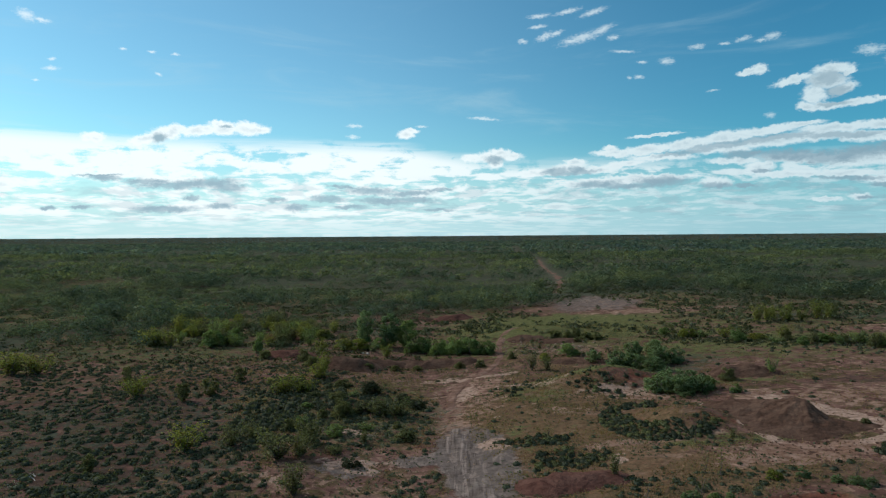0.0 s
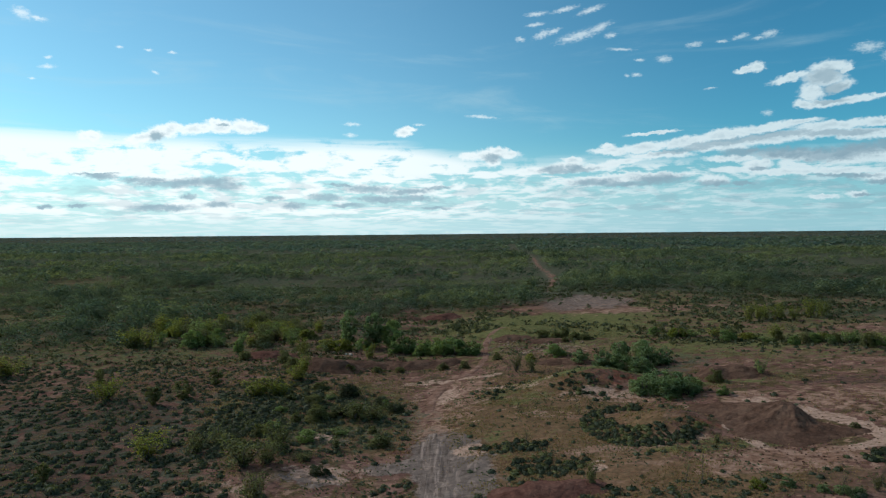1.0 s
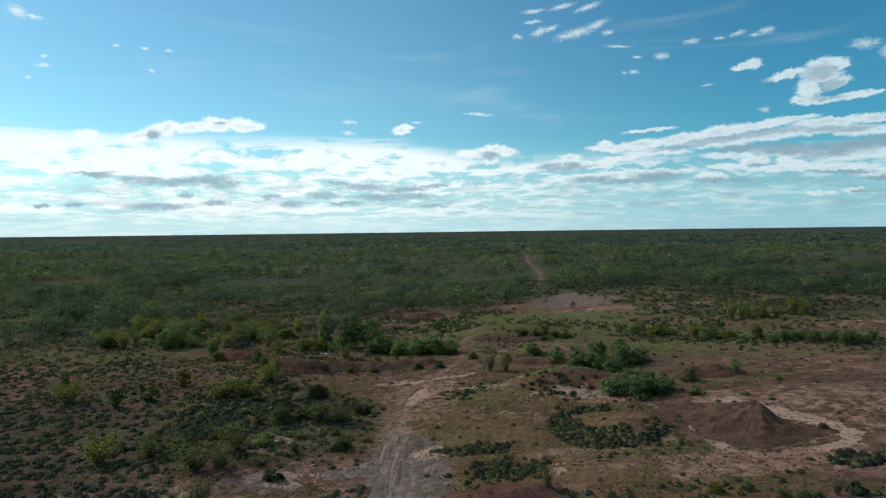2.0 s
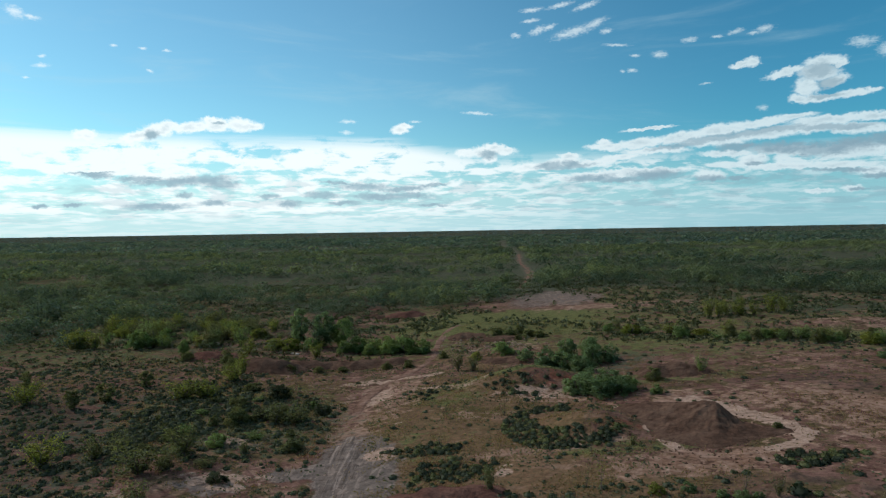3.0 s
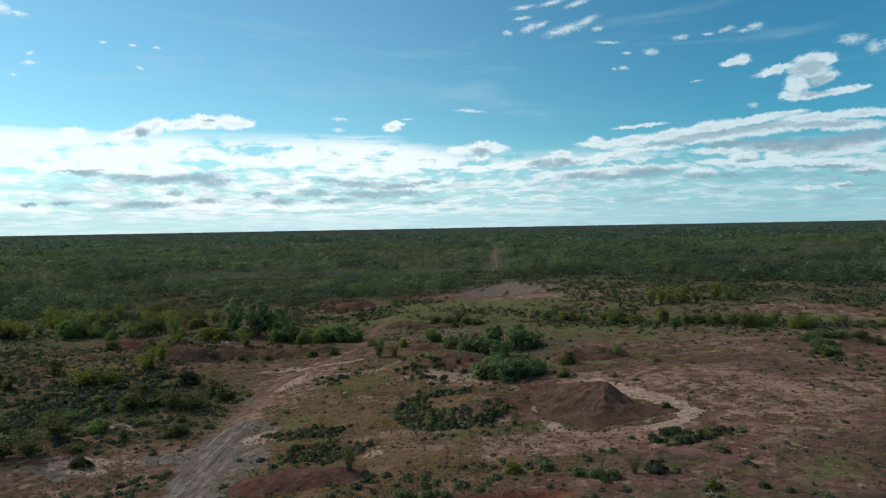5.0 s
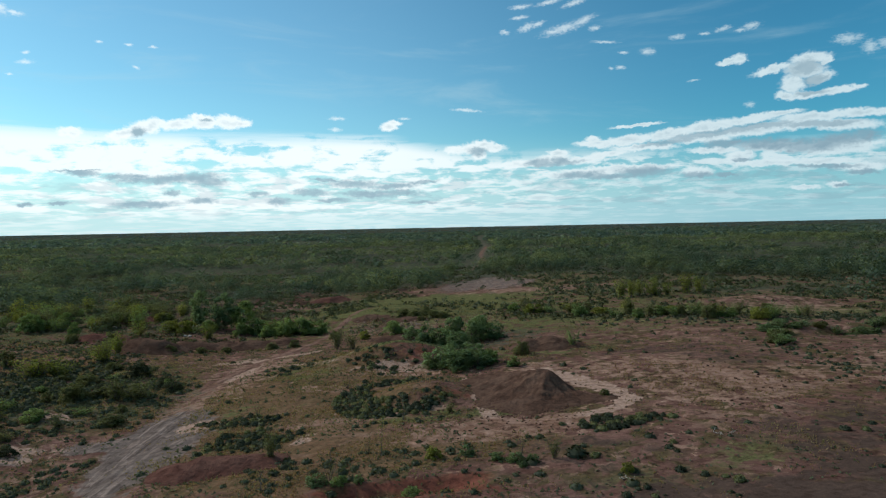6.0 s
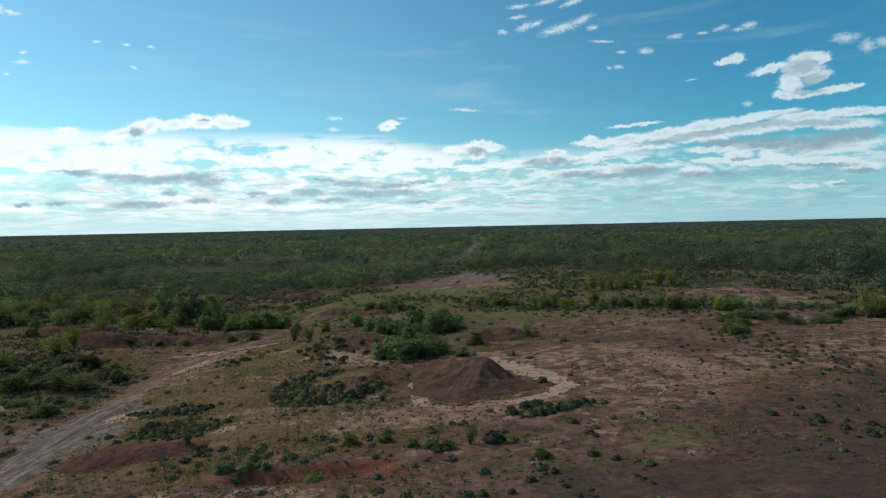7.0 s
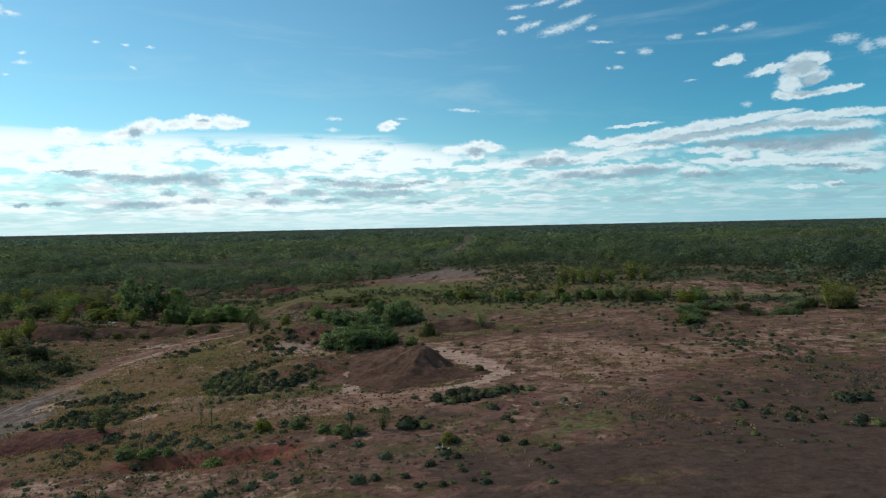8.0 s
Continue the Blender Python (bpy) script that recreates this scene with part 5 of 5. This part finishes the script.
# ---- woodland out to the horizon ----
def wooded(x, y):
    """How thickly the mulga woodland stands, 0 to 1."""
    edge = y + 22 * (ripple(x, y, 40, 3, 40) - 0.5)
    left = smooth(-14, -42, x) * smooth(116, 136, edge)
    middle = smooth(150, 200, edge)
    right = smooth(34, 52, x) * smooth(122, 138, edge + 0.45 * np.clip(x - 66, 0, 60))
    thin = 0.2 + 0.16 * smooth(190, 270, y) + 0.70 * smooth(0.40, 0.54, ripple(x * 0.4, y, 44, 4, 44))
    some = 0.18 * smooth(100, 125, y)
    w = np.maximum(np.maximum(left, middle), right) * thin + some
    w = w * (1 - 0.8 * round_area(x, y, -22, 153, 11, 6)) * (1 - 0.85 * round_area(x, y, -70, 170, 28, 14, -25)) * (1 - 0.6 * round_area(x, y, -48, 212, 22, 14)) * (1 - 0.8 * round_area(x, y, -128, 157, 16, 5))
    fd, _ = along(x, y, FAR_TRACK)
    return w * smooth(3.4, 7.0, fd) * (1 - 0.96 * round_area(x, y, 23, 172, 13, 28)) * (1 - 0.85 * round_area(x, y, 48, 152, 26, 5, 4)) * (1 - 0.9 * round_area(x, y, 2, 138, 16, 13)) * (1 - round_area(x, y, 75, 112, 12, 10, -30)) * (1 - 0.9 * round_area(x, y, -18, 114, 17, 9)) * (1 - 0.9 * round_area(x, y, 20, 100, 14, 12))


def woodland(name, y0, y1, cell, per, leaf, label, seed, mat=WOOD_LEAF, rise=0.7, stature=1.0):
    rng = np.random.default_rng(seed)
    n = int(2 * 1.02 * (y1 - y0) * (y1 + y0) / 2 / cell ** 2)
    y = np.sqrt(rng.uniform(y0 ** 2, y1 ** 2, n))
    x = rng.uniform(-0.92, 0.98, n) * (y + 25)
    keep = rng.uniform(size=n) < wooded(x, y)
    x, y = x[keep], y[keep]
    if y0 < 130:
        clear = np.ones(len(x), bool)
        for px, py, pw in planted:
            clear &= np.hypot(x - px, y - py) > pw * 0.6
        x, y = x[clear], y[clear]
    high = (1.4 + 3.4 * rng.uniform(size=len(x)) ** 1.6) * (0.4 + 1.25 * smooth(0.32, 0.68, ripple(x * 0.6, y, 26, 3, 9)))
    high = high * stature
    wide = (high + 0.8) * rng.uniform(1.0, 1.6, len(x)) * (1 + 0.35 * smooth(180, 330, y))
    species = np.clip(0.22 * (rng.uniform(size=len(x)) - 0.5) + 2.4 * (ripple(x * 0.7, y, 20, 3, 27) - 0.38) * rng.uniform(0.2, 1.2, len(x)) + 0.3 * rng.uniform(size=len(x)) ** 2 + 1.1 * (ripple(x * 0.4, y, 150, 3, 29) - 0.45), 0, 1)
    who = np.repeat(np.arange(len(x)), per)
    k = 8
    lobes = rng.normal(size=(len(x), k, 3))
    lobes /= np.linalg.norm(lobes, axis=2)[:, :, None]
    lobes *= np.array([0.3, 0.3, 0.22]) * rng.uniform(0.6, 1.15, (len(x), k, 1))
    c = lobes[who, rng.integers(0, k, len(who))]
    d = rng.normal(size=(len(who), 3))
    d /= np.linalg.norm(d, axis=1)[:, None]
    p = c + d * rng.uniform(0.5, 1.0, (len(who), 1)) * np.array([0.2, 0.2, 0.24]) + np.array([0, 0, 0.46])
    p[:, 2] = np.maximum(p[:, 2], 0.06)
    out = 0.8 * c / 0.25 + 0.5 * d + np.array([0, 0, 1.2]) + 0.12 * rng.normal(size=d.shape)
    p *= np.stack([wide, wide, high], 1)[who]
    p += np.stack([x, y, land(x, y)], 1)[who]
    v = leaf_quads(p, leaf * (high[who] / 3.3), rng, 0.25, 0.7, rise)
    ob = new(name, mesh_from(name, v, np.arange(len(v)).reshape(-1, 4), mat))
    give(ob.data, "tone", np.repeat(species[who], 4))
    round_off(ob.data, np.repeat(out, 4, 0))
    return tagged(ob, label, "woodland", kind="stuff"), len(x)


woodland("near_woodland", 100, 270, 2.9, 170, 0.29, "open mulga woodland of small grey-green and yellow-green trees", 5, WOOD_LEAF, 0.8, 0.95)
woodland("middle_woodland", 270, 620, 4.3, 50, 0.68, "dense green mulga woodland on flat ground", 6, WOOD_LEAF, 0.7, 0.85)
# the two farthest belts have air haze painted into their leaves
woodland("far_woodland", 620, 1500, 7.0, 12, 2.0, "distant woodland on flat ground, haze put into its grey-green leaf colour", 7, FAR_HAZE_LEAF, 0.5, 0.85)
woodland("horizon_woodland", 1500, 4850, 21.0, 6, 9.0, "woodland along the horizon, blue haze put into its leaf colour", 8, RIM_HAZE_LEAF, 0.1, 0.5)

# ---- dead wood and stones ----


def dead_branch(x, y, size, label, lie=True, seed=3):
    rng = np.random.default_rng(seed)
    limbs = []
    tip = np.array([1.0, 0.15, 0.12]) if lie else np.array([0.1, 0.0, 1.0])
    limbs.append(limb(rng, (0, 0, 0.03), tip * size, 0.035 * size ** 0.5, 0.015, 0.04 * size, 7))
    for k in range(7):
        a = np.array(limbs[0][1 + k % 5][:3])
        w = rng.normal(size=3) * np.array([0.5, 0.6, 0.35]) * size * 0.5
        w[2] = abs(w[2])
        limbs.append(limb(rng, a, a + w, 0.018 * size ** 0.5, 0.006, 0.03 * size))
    root = new("dead_branch" if lie else "dead_tree", tubes("dead_branch", limbs, DEAD if lie else BARK, 5))
    root.matrix_basis = pose(x, y, at_ground(x, y, 0.01), 0, 0, seed * 40)
    return tagged(root, label, "dead wood")


dead_branch(37.0, 48.4, 1.0, "bleached fallen branch on bare ground", seed=3)
dead_branch(38.0, 48.9, 0.8, "bleached fallen branch beside grey saltbush", seed=5)
dead_branch(27.9, 42.8, 0.9, "small bleached fallen branch on bare ground", seed=8)
dead_branch(-49.6, 50.2, 1.6, "bleached fallen branch among low bushes", seed=12)
dead_branch(-50.4, 49.6, 1.2, "bleached fallen branch among low bushes", seed=15)
dead_branch(57.8, 49.6, 2.2, "bare dead shrub standing in green grass", False, 21)
dead_branch(4.4, 44.4, 1.6, "bare dead shrub standing on red soil", False, 24)


def stones(name, n, where, lo, hi, mat, label, seed):
    """Loose clods and stones, each a small uneven lump."""
    rng = np.random.default_rng(seed)
    x, y = where(rng, n)
    s = rng.uniform(lo, hi, n) ** 1.6 * hi ** -0.6
    base = np.array([(-1, -1, -.4), (1, -1, -.4), (1, 1, -.4), (-1, 1, -.4), (-.6, -.6, .6), (.6, -.6, .6), (.6, .6, .6), (-.6, .6, .6)]) * 0.5
    faces = np.array([(0, 1, 5, 4), (1, 2, 6, 5), (2, 3, 7, 6), (3, 0, 4, 7), (4, 5, 6, 7)])
    v = (base[None] + rng.normal(size=(n, 8, 3)) * 0.12) * s[:, None, None]
    turn = rng.uniform(0, 6.28, n)
    c, q = np.cos(turn)[:, None], np.sin(turn)[:, None]
    v = np.stack([v[:, :, 0] * c - v[:, :, 1] * q, v[:, :, 0] * q + v[:, :, 1] * c, v[:, :, 2]], -1)
    v += np.stack([x, y, land(x, y)], 1)[:, None, :]
    f = faces[None] + (np.arange(n) * 8)[:, None, None]
    ob = new(name, mesh_from(name, v.reshape(-1, 3), f.reshape(-1, 4), mat))
    return tagged(ob, label, "stones", kind="stuff")


stones("clods", 520, lambda r, n: (24.0 + 4.5 * r.normal(size=n), 59.0 + 3.5 * r.normal(size=n)), 0.08, 0.26, HEAP_SOIL, "loose brown clods round the spoil heap", 31)
stones("pan_clods", 320, lambda r, n: (45 + 9 * r.normal(size=n), 60 + 6 * r.normal(size=n)), 0.06, 0.3, HEAP_SOIL, "scattered brown clods on the bare flat", 32)
stones("ledge_stones", 380, lambda r, n: (6 + 5 * r.normal(size=n), 113 + 4 * r.normal(size=n)), 0.12, 0.5, STONE, "broken pale stones on the red earth bank", 33)


def boulder(x, y, size, label, seed):
    rng = np.random.default_rng(seed)
    bm = bmesh.new()
    bmesh.ops.create_icosphere(bm, subdivisions=2, radius=size)
    for v in bm.verts:
        v.co *= 0.85 + 0.3 * noise.noise(v.co * (1.6 / size) + Vector((seed, 0, 0)))
        v.co.z *= 0.6
    me = bpy.data.meshes.new("boulder")
    bm.to_mesh(me)
    bm.free()
    me.materials.append(PALE_STONE)
    ob = new("boulder", me)
    ob.location = (x, y, at_ground(x, y) + size * 0.25)
    return tagged(ob, label, "boulder")


PALE_STONE = plain_look("pale_stone", (0.3, 0.24, 0.2), (0.45, 0.38, 0.32), 2.0)
boulder(-28.4, 110.6, 0.42, "pale boulder at the foot of tall trees", 4)
boulder(-29.3, 110.9, 0.35, "small pale boulder at the foot of tall trees", 6)
boulder(-46.5, 119.5, 0.6, "pale boulder beside a red earth mound", 9)
